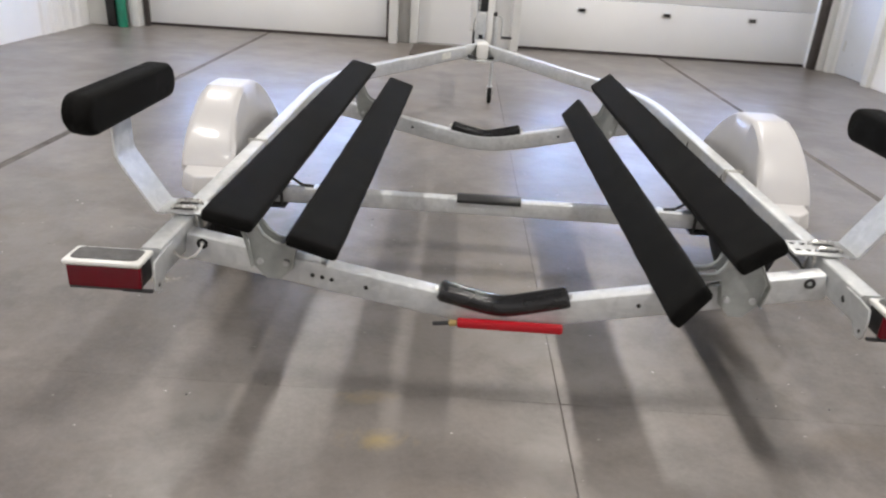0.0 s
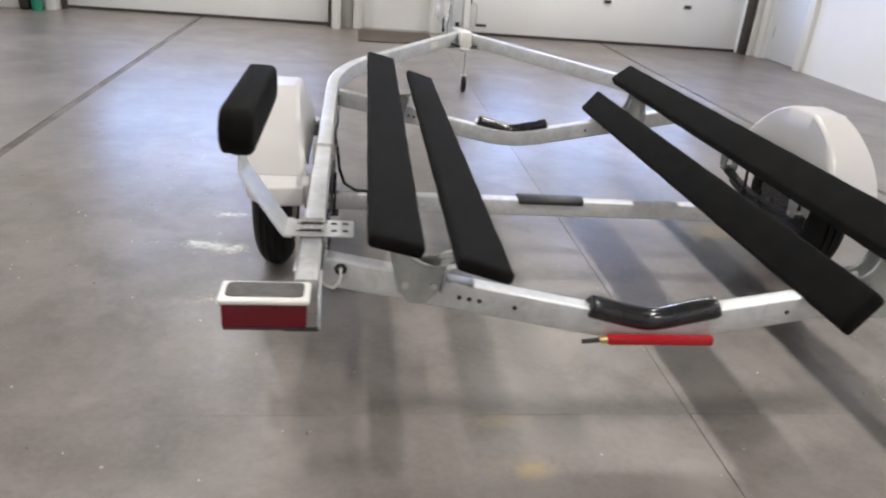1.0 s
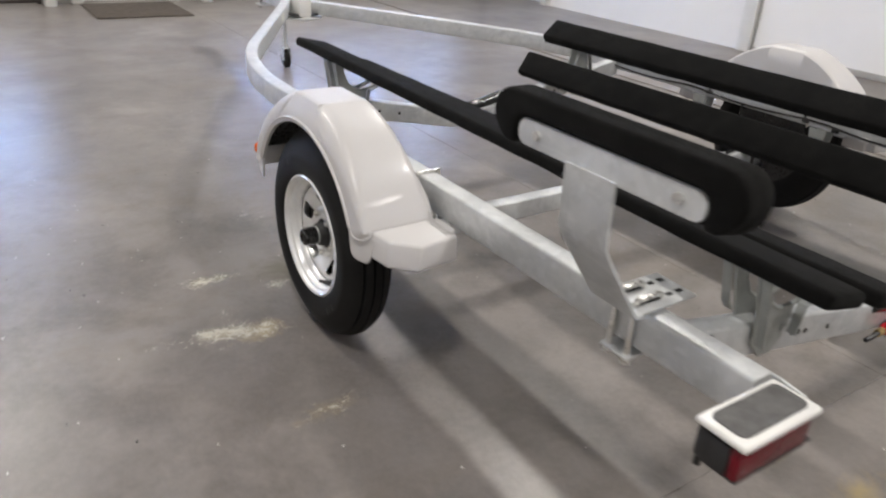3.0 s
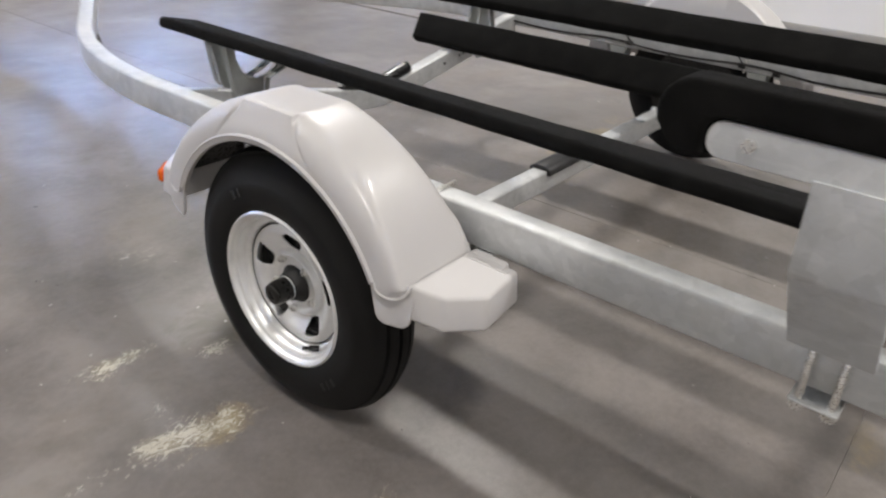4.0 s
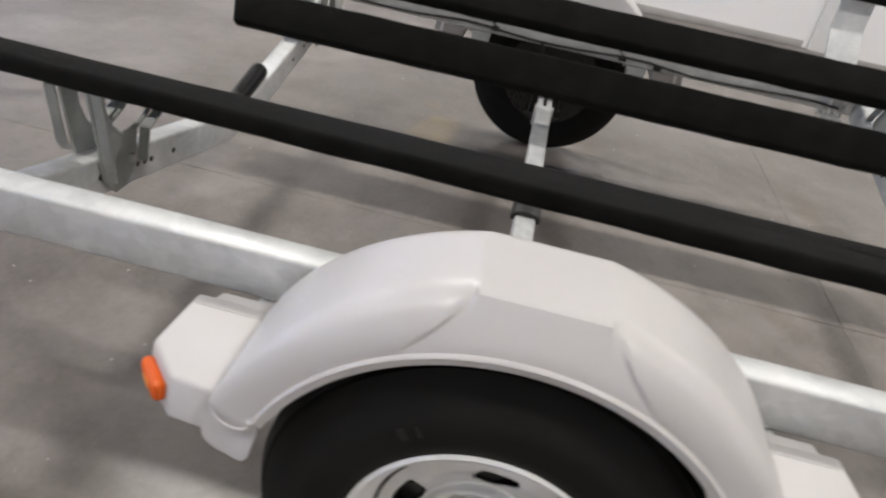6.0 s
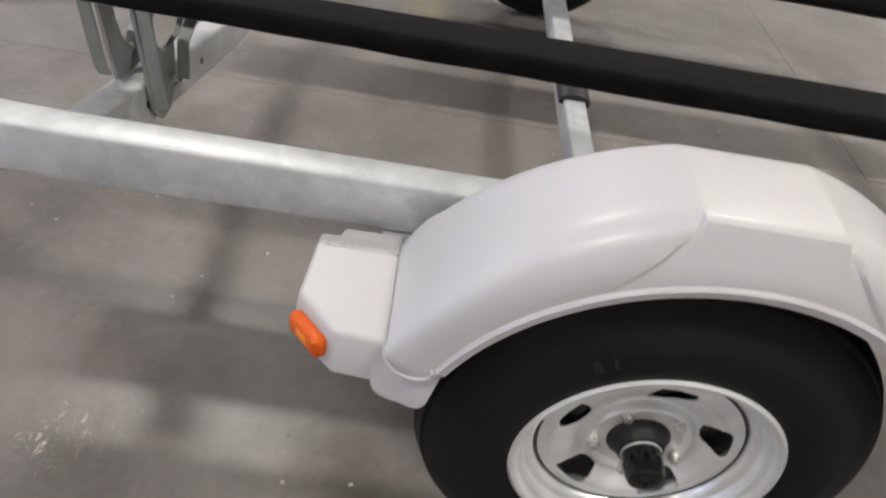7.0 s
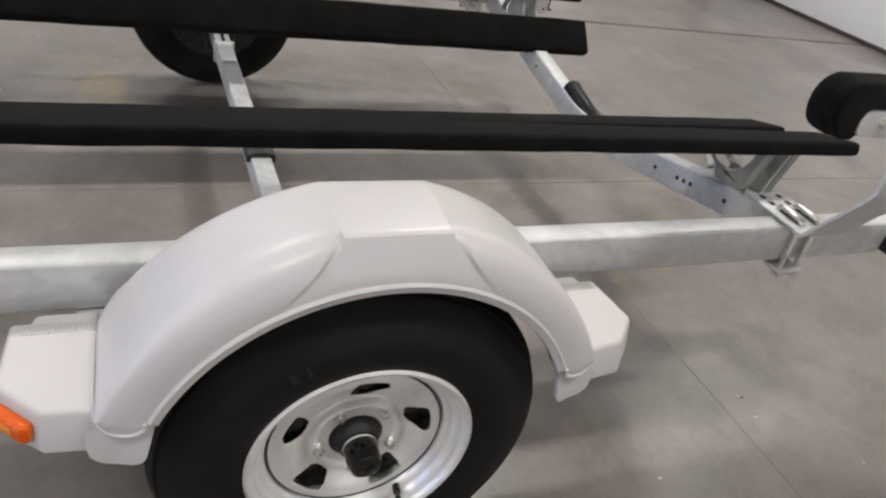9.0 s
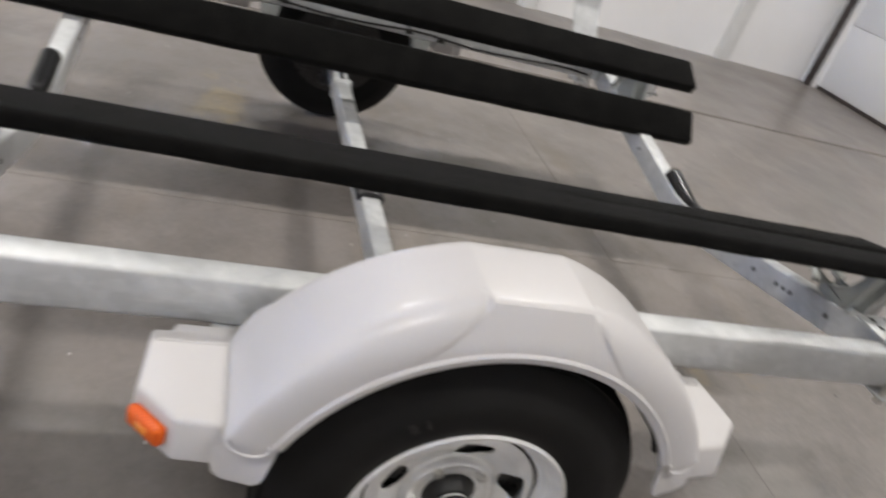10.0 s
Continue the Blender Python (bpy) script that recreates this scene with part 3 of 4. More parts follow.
def light_bar():
    b = part("centre_light", box(-0.115, 0.168, -1.066, -1.042, 0.277, 0.302, 0.007), M_RED_BRIGHT, trailer, "long bright red clearance light bar")
    part("plug", rod((-0.115, -1.053, 0.288), (-0.135, -1.053, 0.287), 0.009, 12), M_BRASS, b)
    part("wire_end", sweep(((-0.135, -1.053, 0.287), (-0.155, -1.053, 0.284), (-0.178, -1.05, 0.28)), ring(0.006, 8)), M_DARK, b)


light_bar()


def bunk(outer_rear, inner_rear, outer_front, inner_front, label, d=0.032):
    """A carpeted board through four top corners; thickness below them."""
    o0, i0, o1, i1 = (Vector(p) for p in (outer_rear, inner_rear, outer_front, inner_front))
    across = ((i0 - o0).normalized() + (i1 - o1).normalized()).normalized()
    along = ((o1 + i1) - (o0 + i0)).normalized()
    normal = across.cross(along).normalized()
    if normal.z < 0:
        normal.negate()
    bm = bmesh.new()
    n = 44
    rows = []
    for k in range(n + 1):
        f = k / n
        o, i = o0.lerp(o1, f), i0.lerp(i1, f)
        row = []
        for j, p in enumerate((o, i, i - normal * d, o - normal * d)):
            # the stapled carpet is slightly uneven along its edges
            a = 1.7 * k + 2.3 * j + 37.0 * o0.x
            swell = 0.0004 * math.sin(a) + 0.0004 * math.sin(0.57 * a + 1.3) + 0.0003 * math.sin(2.9 * a)
            row.append(bm.verts.new(p + across * (swell if j in (1, 2) else -swell) + normal * (0.5 * swell if j < 2 else -swell)))
        rows.append(row)
    for a, c in zip(rows, rows[1:]):
        for j in range(4):
            bm.faces.new((a[j], a[(j + 1) % 4], c[(j + 1) % 4], c[j]))
    bm.faces.new(rows[0])
    bm.faces.new(rows[-1])
    bmesh.ops.recalc_face_normals(bm, faces=bm.faces)
    soften(bm, 0.012, 3, 40)
    ob = part("bunk", bm, M_CARPET, trailer, label)
    mid0, mid1 = (o0 + i0) / 2 - normal * d, (o1 + i1) / 2 - normal * d
    for f in (0.08, 0.36, 0.5, 0.64, 0.9):
        p = mid0.lerp(mid1, f)
        part("staple_head", lathe(((0, 0), (0, 0.008), (-0.006, 0.006), (-0.007, 0)), p, 10, "z"), M_BLACK, ob)
    return ob


bunk((-0.727, -1.196, 0.622), (-0.606, -1.194, 0.593), (-0.692, 0.990, 0.625), (-0.566, 0.985, 0.598), "wide black carpeted outer bunk board")
bunk((-0.532, -1.186, 0.568), (-0.406, -1.194, 0.534), (-0.500, 1.000, 0.547), (-0.376, 0.985, 0.514), "black carpeted inner bunk board")
bunk((0.612, -1.203, 0.646), (0.511, -1.209, 0.578), (0.612, 0.984, 0.640), (0.516, 0.970, 0.571), "black carpeted outer bunk board tilted inward", 0.044)
bunk((0.460, -1.199, 0.511), (0.388, -1.204, 0.416), (0.472, 1.000, 0.500), (0.386, 0.970, 0.414), "black carpeted inner bunk board tilted inward", 0.040)


def bunk_bracket(y, base_x, base_z, cut, tips):
    """Two galvanised cradle plates with a scooped top, bolted round a crossmember, pointed below."""
    (x0, z0), (x1, z1) = sorted(tips)
    holder = None
    for dy in (-0.034, 0.014):
        mid = (x0 + x1) / 2
        # the rear plate hangs over the crossmember, the other stands on it
        low, mid_low, half_low = (base_z - 0.112, base_z - 0.075, 0.018) if dy < 0 else (cut, cut + 0.012, 0.046)
        poly = [(base_x - half_low, low), (base_x + half_low, low), (base_x + 0.052, mid_low), (base_x + 0.060, max(base_z - 0.01, mid_low + 0.01)), (x1 + 0.022, z1), (x1 - 0.014, z1)]
        ztop = max(cut + 0.022, min(base_z - 0.004, min(z0, z1) - 0.035))
        w = abs(x1 - x0) / 2 - 0.016
        for k in range(9):
            a = math.pi * k / 8
            zz = z1 * (1 + math.cos(a)) / 2 + z0 * (1 - math.cos(a)) / 2
            poly.append((mid + w * math.cos(a), zz - (zz - ztop) * math.sin(a)))
        poly += [(x0 + 0.014, z0), (x0 - 0.022, z0), (base_x - 0.060, max(base_z - 0.01, mid_low + 0.01)), (base_x - 0.052, mid_low)]
        ob = part("bunk_bracket", soften(prism(poly, "y", y + dy, y + dy + 0.006), 0.001, 1), M_GALV_DULL, trailer, "dull galvanized bunk cradle plate")
        holder = holder or ob
        # folded flanges along the outer edges and a bead round the scoop
        f = y + dy + (-0.014 if dy < 0 else 0.020)
        for ex, tx, tz in ((base_x - 0.062, x0 - 0.021, z0), (base_x + 0.062, x1 + 0.021, z1)):
            sg = 1 if tx > mid else -1
            path = [(base_x + sg * 0.050, f, mid_low + 0.004), (ex, f, max(base_z - 0.01, mid_low + 0.01)), (tx, f, tz)]
            part("flange", sweep(path, rounded(0.020, 0.004, 0.001, 1), (sg, 0, 0.2)), M_GALV_DULL, ob)
        part("scoop_bead", sweep([(px, y + dy + 0.003, pz) for px, pz in poly[6:15]], ring(0.005, 8), (0, 1, 0)), M_GALV_DULL, ob)
    for tx, tz in ((x0, z0), (x1, z1)):
        part("bracket_foot", box(tx - 0.018, tx + 0.018, y - 0.045, y + 0.045, tz - 0.004, tz + 0.002, 0.002), M_GALV_DULL, holder)
    for dx, dz in ((-0.034, -0.062), (0.034, -0.062)):
        part("bolt", hexagon((base_x + dx, y - 0.034, base_z + dz), "y", 0.009, -0.007), M_GALV, holder)


bunk_bracket(REAR_Y, -0.600, 0.492, 0.449, ((-0.665, 0.572), (-0.465, 0.512)))
bunk_bracket(FRONT_Y, -0.570, 0.470, 0.428, ((-0.630, 0.572), (-0.438, 0.494)))
bunk_bracket(REAR_Y, 0.612, 0.470, 0.451, ((0.590, 0.571), (0.450, 0.434)))
bunk_bracket(FRONT_Y, 0.575, 0.450, 0.429, ((0.586, 0.564), (0.455, 0.430)))


def ease(a, c, v):
    v = min(1.0, max(0.0, (v - a) / (c - a)))
    return v * v * (3 - 2 * v)


def skirt_x(y, z):
    """Outer face of the skirt at the distance y from the axle: flush with the flange at the wheel opening, sunk in the step's side at the far end."""
    u = (y - 0.281) / 0.100
    flat = 1.1045 - 0.0235 * ease(-0.12, 0.62, u) - 0.0055 * ease(0.45, 1.0, u)
    return flat + 0.0100 * ease(0.15, 0.7, u) * min(1.0, (0.443 - z) / 0.061) - 0.006 * ease(0.40, 0.62, u) * max(0.0, (z - 0.39) / 0.05)


def tail_lobe(side, sg):
    """Thin skirt below the end of the bulge, running on from the wheel lip into the step."""
    b = bmesh.new()
    rows = []
    for i in range(25):
        u = i / 24
        y = 0.281 + 0.070 * u
        near, far = max(0.0, 1 - u / 0.34), max(0.0, (u - 0.50) / 0.50)
        low = 0.359 + 0.017 * (1 - math.sqrt(1 - near * near)) + 0.028 * (1 - math.sqrt(max(0.0, 1 - far * far)))
        pts = []
        for back, z in ((0.0075, low + 0.003), (0.006, low), (0.002, low), (0.0005, low + 0.0015), (0.0, low + 0.004), (0.0, low + 0.3 * (0.432 - low)), (0.0, low + 0.6 * (0.432 - low)), (0.0, 0.432), (0.0075, 0.432)):
            pts.append((skirt_x(y, z) - back, z))
        rows.append([b.verts.new((side * x, sg * (y - 0.20 * (z - 0.40) * (1 - u)) + AXLE_Y, z)) for x, z in pts])
    for r0, r1 in zip(rows, rows[1:]):
        for j in range(len(r0)):
            k = (j + 1) % len(r0)
            b.faces.new((r0[j], r0[k], r1[k], r1[j]))
    b.faces.new(rows[0])
    b.faces.new(rows[-1])
    return b


def fender(side):
    lip_r = 0.3035
    bm = bmesh.new()
    n, m = 160, 18
    rows = []
    half = n // 2
    kc = 32

    def spot(s, w):
        """Top and bead points at the row fraction s; the crest panel widens with w."""
        crest = 0.23 + 0.17 * w ** 3
        a = abs(s) / (kc / half) * crest if abs(s) <= kc / half else crest + (abs(s) - kc / half) / (1 - kc / half) * (1 - crest)
        sg = 1 if s >= 0 else -1
        if a < 0.23:
            yt, zt = 0.070 * a / 0.23, 0.671
        else:
            q0, q1 = radians(13), radians(66)
            q = q0 + (q1 - q0) * (a - 0.23) / 0.77
            yt = 0.070 + 0.270 * (math.sin(q) - math.sin(q0)) / (math.sin(q1) - math.sin(q0))
            zt = 0.440 + 0.231 * (math.cos(q) - math.cos(q1)) / (math.cos(q0) - math.cos(q1))
        ph = radians(64.5) * a * sg
        rb = lip_r + 0.0110
        return yt * sg, zt, rb * math.sin(ph), 0.302 + rb * math.cos(ph), ph, rb

    def bulge(xs, e, w, proud, yt, zt, yl, zl, full=0.0):
        """A point of the outer face, from the shoulder (w 0) to the bead (w 1); the crest panel folds firmly and is flatter."""
        ang = radians(90) * w
        flat = 0.66 * e * (1 - w ** 4)
        f = (1 - math.cos(ang)) * (1 - flat) + w * flat
        g = math.sin(ang) * (1 - flat) + w * flat
        f, g = f ** (1 + 0.5 * full), g ** (1 - 0.5 * full)
        return (xs + (1.1025 - xs) * g + proud, yt + (yl - yt) * f, zt + (zl - zt) * f)

    for k in range(n + 1):
        s = (k - half) / half
        yt, zt, yl, zl, ph, rb = spot(s, 0.0)
        hi = (zt - 0.44) / 0.23
        zi = min(zt - 0.02, 0.44 + 0.036 * ease(0.2, 0.26, abs(yt)))
        row = [(0.906 + 0.022 * (zi - 0.44) / 0.23, yt, zi), (0.906 + 0.022 * hi, yt, zi + (zt - zi) * 0.7), (0.908 + 0.032 * hi, yt, zt - 0.010), (0.914 + 0.036 * hi, yt, zt - 0.002), (0.926 + 0.034 * hi, yt, zt)]
        e = min(1.0, max(0.0, (kc + 1 - abs(k - half)) / 2.0))
        off = abs(k - half) - kc
        xs = 1.050 + 0.029 * e + 0.016 * ease(14.0, half - kc, off)
        for x in (0.985, 1.02, xs - 0.012):
            row.append((x, yt, zt))
        row.append((xs - 0.005, yt, zt - 0.0008 * e))
        row.append((xs, yt, zt - 0.0030 * e))
        for j in range(1, m + 1):
            w = j / m
            yt, zt, yl, zl, ph, rb = spot(s, w)
            # the bulges stand proud of the crest panel and fade towards their ends
            proud = 0.0042 * ease(0.0, 1.3, off) * (1 - 0.40 * ease(4.0, 36.0, off)) if off > 0 else -0.0014 * e
            proud *= math.sin(math.pi * min(1.0, 0.14 + 0.86 * w))
            row.append(bulge(xs, e, w, proud, yt, zt, yl, zl, ease(8.0, half - kc, off)))
        # fine raised bead, then the flat flange down to the wheel opening
        for x, r in ((1.1050, rb - 0.0005), (1.1072, rb - 0.0018), (1.1080, rb - 0.0032), (1.1068, rb - 0.0050), (1.1056, rb - 0.0065), (1.1056, lip_r + 0.0005), (1.1040, lip_r - 0.0030), (1.0960, lip_r - 0.0045)):
            row.append((x, r * math.sin(ph), 0.302 + r * math.cos(ph)))
        rows.append([bm.verts.new((side * p[0], p[1] + AXLE_Y, p[2])) for p in row])
    for r0, r1 in zip(rows, rows[1:]):
        for j in range(len(r0) - 1):
            bm.faces.new((r0[j], r0[j + 1], r1[j + 1], r1[j]))
    # round lower ends of the two bulges
    beads = {}
    for sg in (-1, 1):
        yt, zt, yl, zl, ph, rb = spot(sg, 1.0)
        prev = None
        for q in range(10):
            t = min(1.0, q / 8)
            line = []
            for j in range(m + 1):
                w = j / m
                x, y, z = bulge(1.066, 0.0, w, 0.0025 * math.sin(math.pi * min(1.0, 0.14 + 0.86 * w)), yt, zt, yl, zl, 1.0)
                # the rim of the round end runs down over the skirt and up to the lip
                ey = (yt + yl) / 2 + (yt - yl) / 2 * math.cos(math.pi * w)
                ez = zl + (zt - zl) * (1 - w) - 0.021 * math.sin(math.pi * w) ** 0.75
                ex = max(x, skirt_x(abs(ey), ez) + 0.0025)
                d = math.sin(math.pi / 2 * t)
                sunk = 0.010 * math.sin(math.pi * w) if q == 9 else 0.0
                line.append(bm.verts.new((side * (x + (ex - x) * t - sunk), y + (ey - y) * d + AXLE_Y, z + (ez - z) * d)))
            if prev:
                for j in range(m):
                    bm.faces.new((prev[j], prev[j + 1], line[j + 1], line[j]))
            rim = prev
            prev = line
        beads[sg] = [Vector((side * 0.955, yt + 0.001 * sg + AXLE_Y, zt + 0.001)), Vector((side * 1.01, yt + 0.001 * sg + AXLE_Y, zt + 0.001))] + [Vector(v.co) for v in rim]
    bmesh.ops.remove_doubles(bm, verts=bm.verts, dist=0.0009)
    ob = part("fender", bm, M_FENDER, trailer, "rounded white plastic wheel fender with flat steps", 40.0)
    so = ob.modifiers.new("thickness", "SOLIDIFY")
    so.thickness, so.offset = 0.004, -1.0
    # shade under the white shell, painted as a black inner face
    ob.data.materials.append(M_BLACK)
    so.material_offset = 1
    for sg in (-1, 1):
        poly = [(0.892, 0.334), (0.892, 0.412), (0.908, 0.416), (0.908, 0.440), (1.018, 0.446), (1.072, 0.396), (1.0775, 0.334)] if sg > 0 else [(0.892, 0.334), (0.892, 0.412), (0.908, 0.416), (0.908, 0.442), (1.012, 0.456), (1.066, 0.404), (1.0765, 0.334)]
        b = prism([(side * x, sg * y + AXLE_Y) for x, y in poly], "z", 0.382, 0.443, 0.0)
        low = [v for v in b.verts if v.co.z < 0.39]
        for v in low:
            v.co.x += side * 0.010 if abs(v.co.x) > 0.95 else 0
            v.co.y += sg * 0.006 if abs(v.co.y) > 0.4 else 0
        part("fender_step", soften(b, 0.007, 3), M_STEP, ob, "flat step with a clipped corner")
        part("fender_tail", tail_lobe(side, sg), M_FENDER, ob, "", 60.0)
        part("fender_bead", sweep(beads[sg], ring(0.0030, 8), (0.3, 0.2, 1)), M_FENDER, ob, "", 60.0)
        # fine moulded ribs near the inner edge of the step
        for i in range(18):
            y = sg * (0.330 + i * 0.0059) + AXLE_Y
            part("tread_rib", box(min(side * 0.914, side * 0.934), max(side * 0.914, side * 0.934), y - 0.0014, y + 0.0014, 0.4425, 0.4446), M_STEP, ob)
    # black rubber strip inside the rear lip, in two pieces
    for a0, a1 in ((42, 50), (51.5, 67)):
        arc = [radians(a0 + (a1 - a0) * i / 8) for i in range(9)]
        strip = [(-0.306 * math.sin(a) + AXLE_Y, 0.302 + 0.306 * math.cos(a)) for a in arc] + [(-0.328 * math.sin(a) + AXLE_Y, 0.302 + 0.328 * math.cos(a)) for a in reversed(arc)]
        part("rubber_strip", prism(strip, "x", *sorted((side * 1.060, side * 1.068))), M_BLACK, ob, "black rubber strip inside the fender lip")
    # amber marker on the clipped corner of the front step
    ang = math.atan2(1.072 - 1.018, 0.446 - 0.396)
    m4 = Matrix.Translation((side * 1.050, 0.426 + AXLE_Y, 0.412)) @ Matrix.Rotation(-side * (math.pi / 2 - ang), 4, "Z")
    lamp = soften(box(-0.031, 0.031, -0.006, 0.013, -0.0155, 0.0155), 0.0095, 4)
    mk = part("marker_light", shift(lamp, m4), M_AMBER, ob, "small amber clearance light")
    part("prism", shift(soften(box(-0.012, 0.010, 0.009, 0.0142, -0.006, 0.007), 0.003, 2), m4), M_AMBER_PALE, mk)
    part("marker_base", shift(box(-0.024, 0.024, -0.012, -0.004, -0.012, 0.012, 0.002), m4), M_DARK, mk)
    # mounting bracket to the rail
    for y in (-0.345, 0.345):
        br = part("fender_bracket", box(*sorted((side * 0.84, side * 0.93)), y - 0.02, y + 0.02, 0.424, 0.4325, 0.002), M_GALV, ob)
        part("bolt", hexagon((side * 0.899, y * 0.93, 0.442), "z", 0.006, 0.006), M_BOLT, br)


fender(-1)
fender(1)


def wheel(side):
    cx = side * WHEEL_X

    def turn(profile, steps=64, close=False, bm=None):
        return lathe([(o * side, r) for o, r in profile], (cx, AXLE_Y, HUB_Z), steps, "x", close, bm)

    # the pressed rim: barrel with steps, then the disc with five windows
    barrel = [(-0.055, 0.164), (-0.04, 0.140), (0.0, 0.131), (0.012, 0.1325), (0.018, 0.136), (0.026, 0.1375), (0.031, 0.1415), (0.032, 0.147), (0.034, 0.1495), (0.047, 0.1515), (0.049, 0.1555), (0.051, 0.158), (0.056, 0.1590), (0.0595, 0.1615), (0.0605, 0.1645), (0.058, 0.1675), (0.052, 0.166)]
    b = turn(barrel, 72)
    radii = [0.036 + (0.1322 - 0.036) * k / 44 for k in range(45)]

    def height(r):
        r = r / 0.915
        if r <= 0.060:
            return 0.014
        if r < 0.081:
            return 0.014 + 0.009 * math.sin(math.pi * (r - 0.060) / 0.021) ** 2 - 0.006 * (r - 0.060) / 0.021
        if r < 0.123:
            return 0.008 + 0.018 * ease(0.081, 0.123, r)
        return 0.026 - 0.006 * (r - 0.123) / 0.0205

    d = bmesh.new()
    steps = 300
    grid = [[d.verts.new((cx + side * height(r), AXLE_Y + r * math.cos(2 * math.pi * k / steps), HUB_Z + r * math.sin(2 * math.pi * k / steps))) for r in radii] for k in range(steps)]
    holes = [22 + 72 * i for i in range(5)]
    for k in range(steps):
        a = 360.0 * (k + 0.5) / steps
        for j in range(len(radii) - 1):
            r = (radii[j] + radii[j + 1]) / 2 / 0.915
            off = min(abs((a - h + 180) % 360 - 180) for h in holes)
            skew = min(((a - h + 180) % 360 - 180 for h in holes), key=abs)
            half = 17.5 - (r - 0.087) * 90 if side * skew > 0 else 14.5 + (r - 0.111) * 290
            if abs((r - 0.106) / 0.0205) ** 3.5 + abs(off / half) ** 3.5 < 1.0:
                continue
            d.faces.new((grid[k][j], grid[k][j + 1], grid[(k + 1) % steps][j + 1], grid[(k + 1) % steps][j]))
    b = join(b, d)
    w = part("wheel", b, M_RIM, trailer, "galvanized steel wheel with five windows", 50.0)
    so = w.modifiers.new("thickness", "SOLIDIFY")
    so.thickness, so.offset = 0.003, 0.0
    part("disc_seam", turn([(0.0218, 0.1298), (0.0232, 0.1312), (0.0218, 0.1328)], 72), M_DARK, w, "dark seam between disc and rim")
    # tyre with sidewall rings and four tread grooves
    p = [(-0.050, 0.157), (-0.059, 0.170), (-0.0650, 0.190), (-0.0665, 0.210), (-0.0645, 0.228), (-0.0590, 0.245), (-0.0520, 0.2585), (-0.0445, 0.2690)]
    tread = [(-0.038, 0.2765), (-0.0375, 0.2715), (-0.0325, 0.2715), (-0.032, 0.2812), (-0.015, 0.2880), (-0.0145, 0.2825), (-0.0095, 0.2825), (-0.009, 0.2902)]
    tyre = p + tread + [(-o, r) for o, r in reversed(tread)] + [(-o, r) for o, r in reversed(p)]
    side_rings = []
    for o, r in tyre:
        side_rings.append((o, r))
        if abs(r - 0.170) < 1e-6 and o > 0:
            side_rings.append((o - 0.003, 0.1665))
        if abs(r - 0.228) < 1e-6:
            side_rings.append((o + (0.002 if o > 0 else -0.002), r - 0.004))
    tb = turn(side_rings, 96)
    for v in tb.verts:
        if v.co.z < 0.0:
            v.co.z = 0.0
    part("tyre", tb, M_RUBBER, w, "black trailer tyre", 32.0)
    # unreadable raised sidewall lettering as short bars
    for a0, widths in ((58, (0.009, 0.004)), (222, (0.009, 0.005, 0.009))):
        for i, wide in enumerate(widths):
            a = radians(a0 + i * 5.4)
            q = box(-0.0011, 0.0011, -wide / 2, wide / 2, -0.0085, 0.0085, 0.0006, None, 1)
            m = Matrix.Translation((cx + side * 0.0664, AXLE_Y + 0.211 * math.cos(a), HUB_Z + 0.211 * math.sin(a))) @ Matrix.Rotation(a - math.pi / 2, 4, "X")
            part("sidewall_mark", shift(q, m), M_RUBBER_WORN, w)
    part("brake_backing", turn([(-0.060, 0.0), (-0.060, 0.170), (-0.052, 0.160), (-0.030, 0.126), (0.002, 0.126), (0.006, 0.0)], 40), M_BLACK, w)
    cap = part("hub", turn([(0.0, 0.0), (0.0, 0.042), (0.016, 0.041), (0.020, 0.035), (0.036, 0.029), (0.038, 0.0)], 32), M_RUBBER_WORN, w, "black hub")
    part("dust_cap", turn([(0.035, 0.0), (0.035, 0.024), (0.038, 0.0255), (0.068, 0.0245), (0.076, 0.022), (0.079, 0.017), (0.079, 0.010), (0.076, 0.008), (0.076, 0.0)], 32), M_GLOSS, cap, "glossy black dust cap")
    part("cap_ring", turn([(0.0365, 0.0252), (0.039, 0.0266), (0.0415, 0.0252)], 32), M_GALV_DULL, cap)
    for i in range(5):
        a = radians(58 + 72 * i)
        c = (cx + side * 0.011, AXLE_Y + 0.058 * math.cos(a), HUB_Z + 0.058 * math.sin(a))
        nut = hexagon(c, "x", 0.0088, side * 0.014)
        nut = hexagon((c[0] + side * 0.014, c[1], c[2]), "x", 0.006, side * 0.005, nut)
        part("lug_nut", nut, M_BOLT, w)
    a = radians(237)
    base = Vector((cx + side * 0.030, AXLE_Y + 0.141 * math.cos(a), HUB_Z + 0.141 * math.sin(a)))
    tip = Vector((cx + side * 0.062, AXLE_Y + 0.124 * math.cos(a), HUB_Z + 0.124 * math.sin(a)))
    vs = rod(base, base.lerp(tip, 0.55), 0.0065, 10)
    vs = rod(base.lerp(tip, 0.5), tip, 0.0042, 10, vs)
    part("valve_stem", vs, M_BLACK, w, "black rubber valve stem")


wheel(-1)
wheel(1)


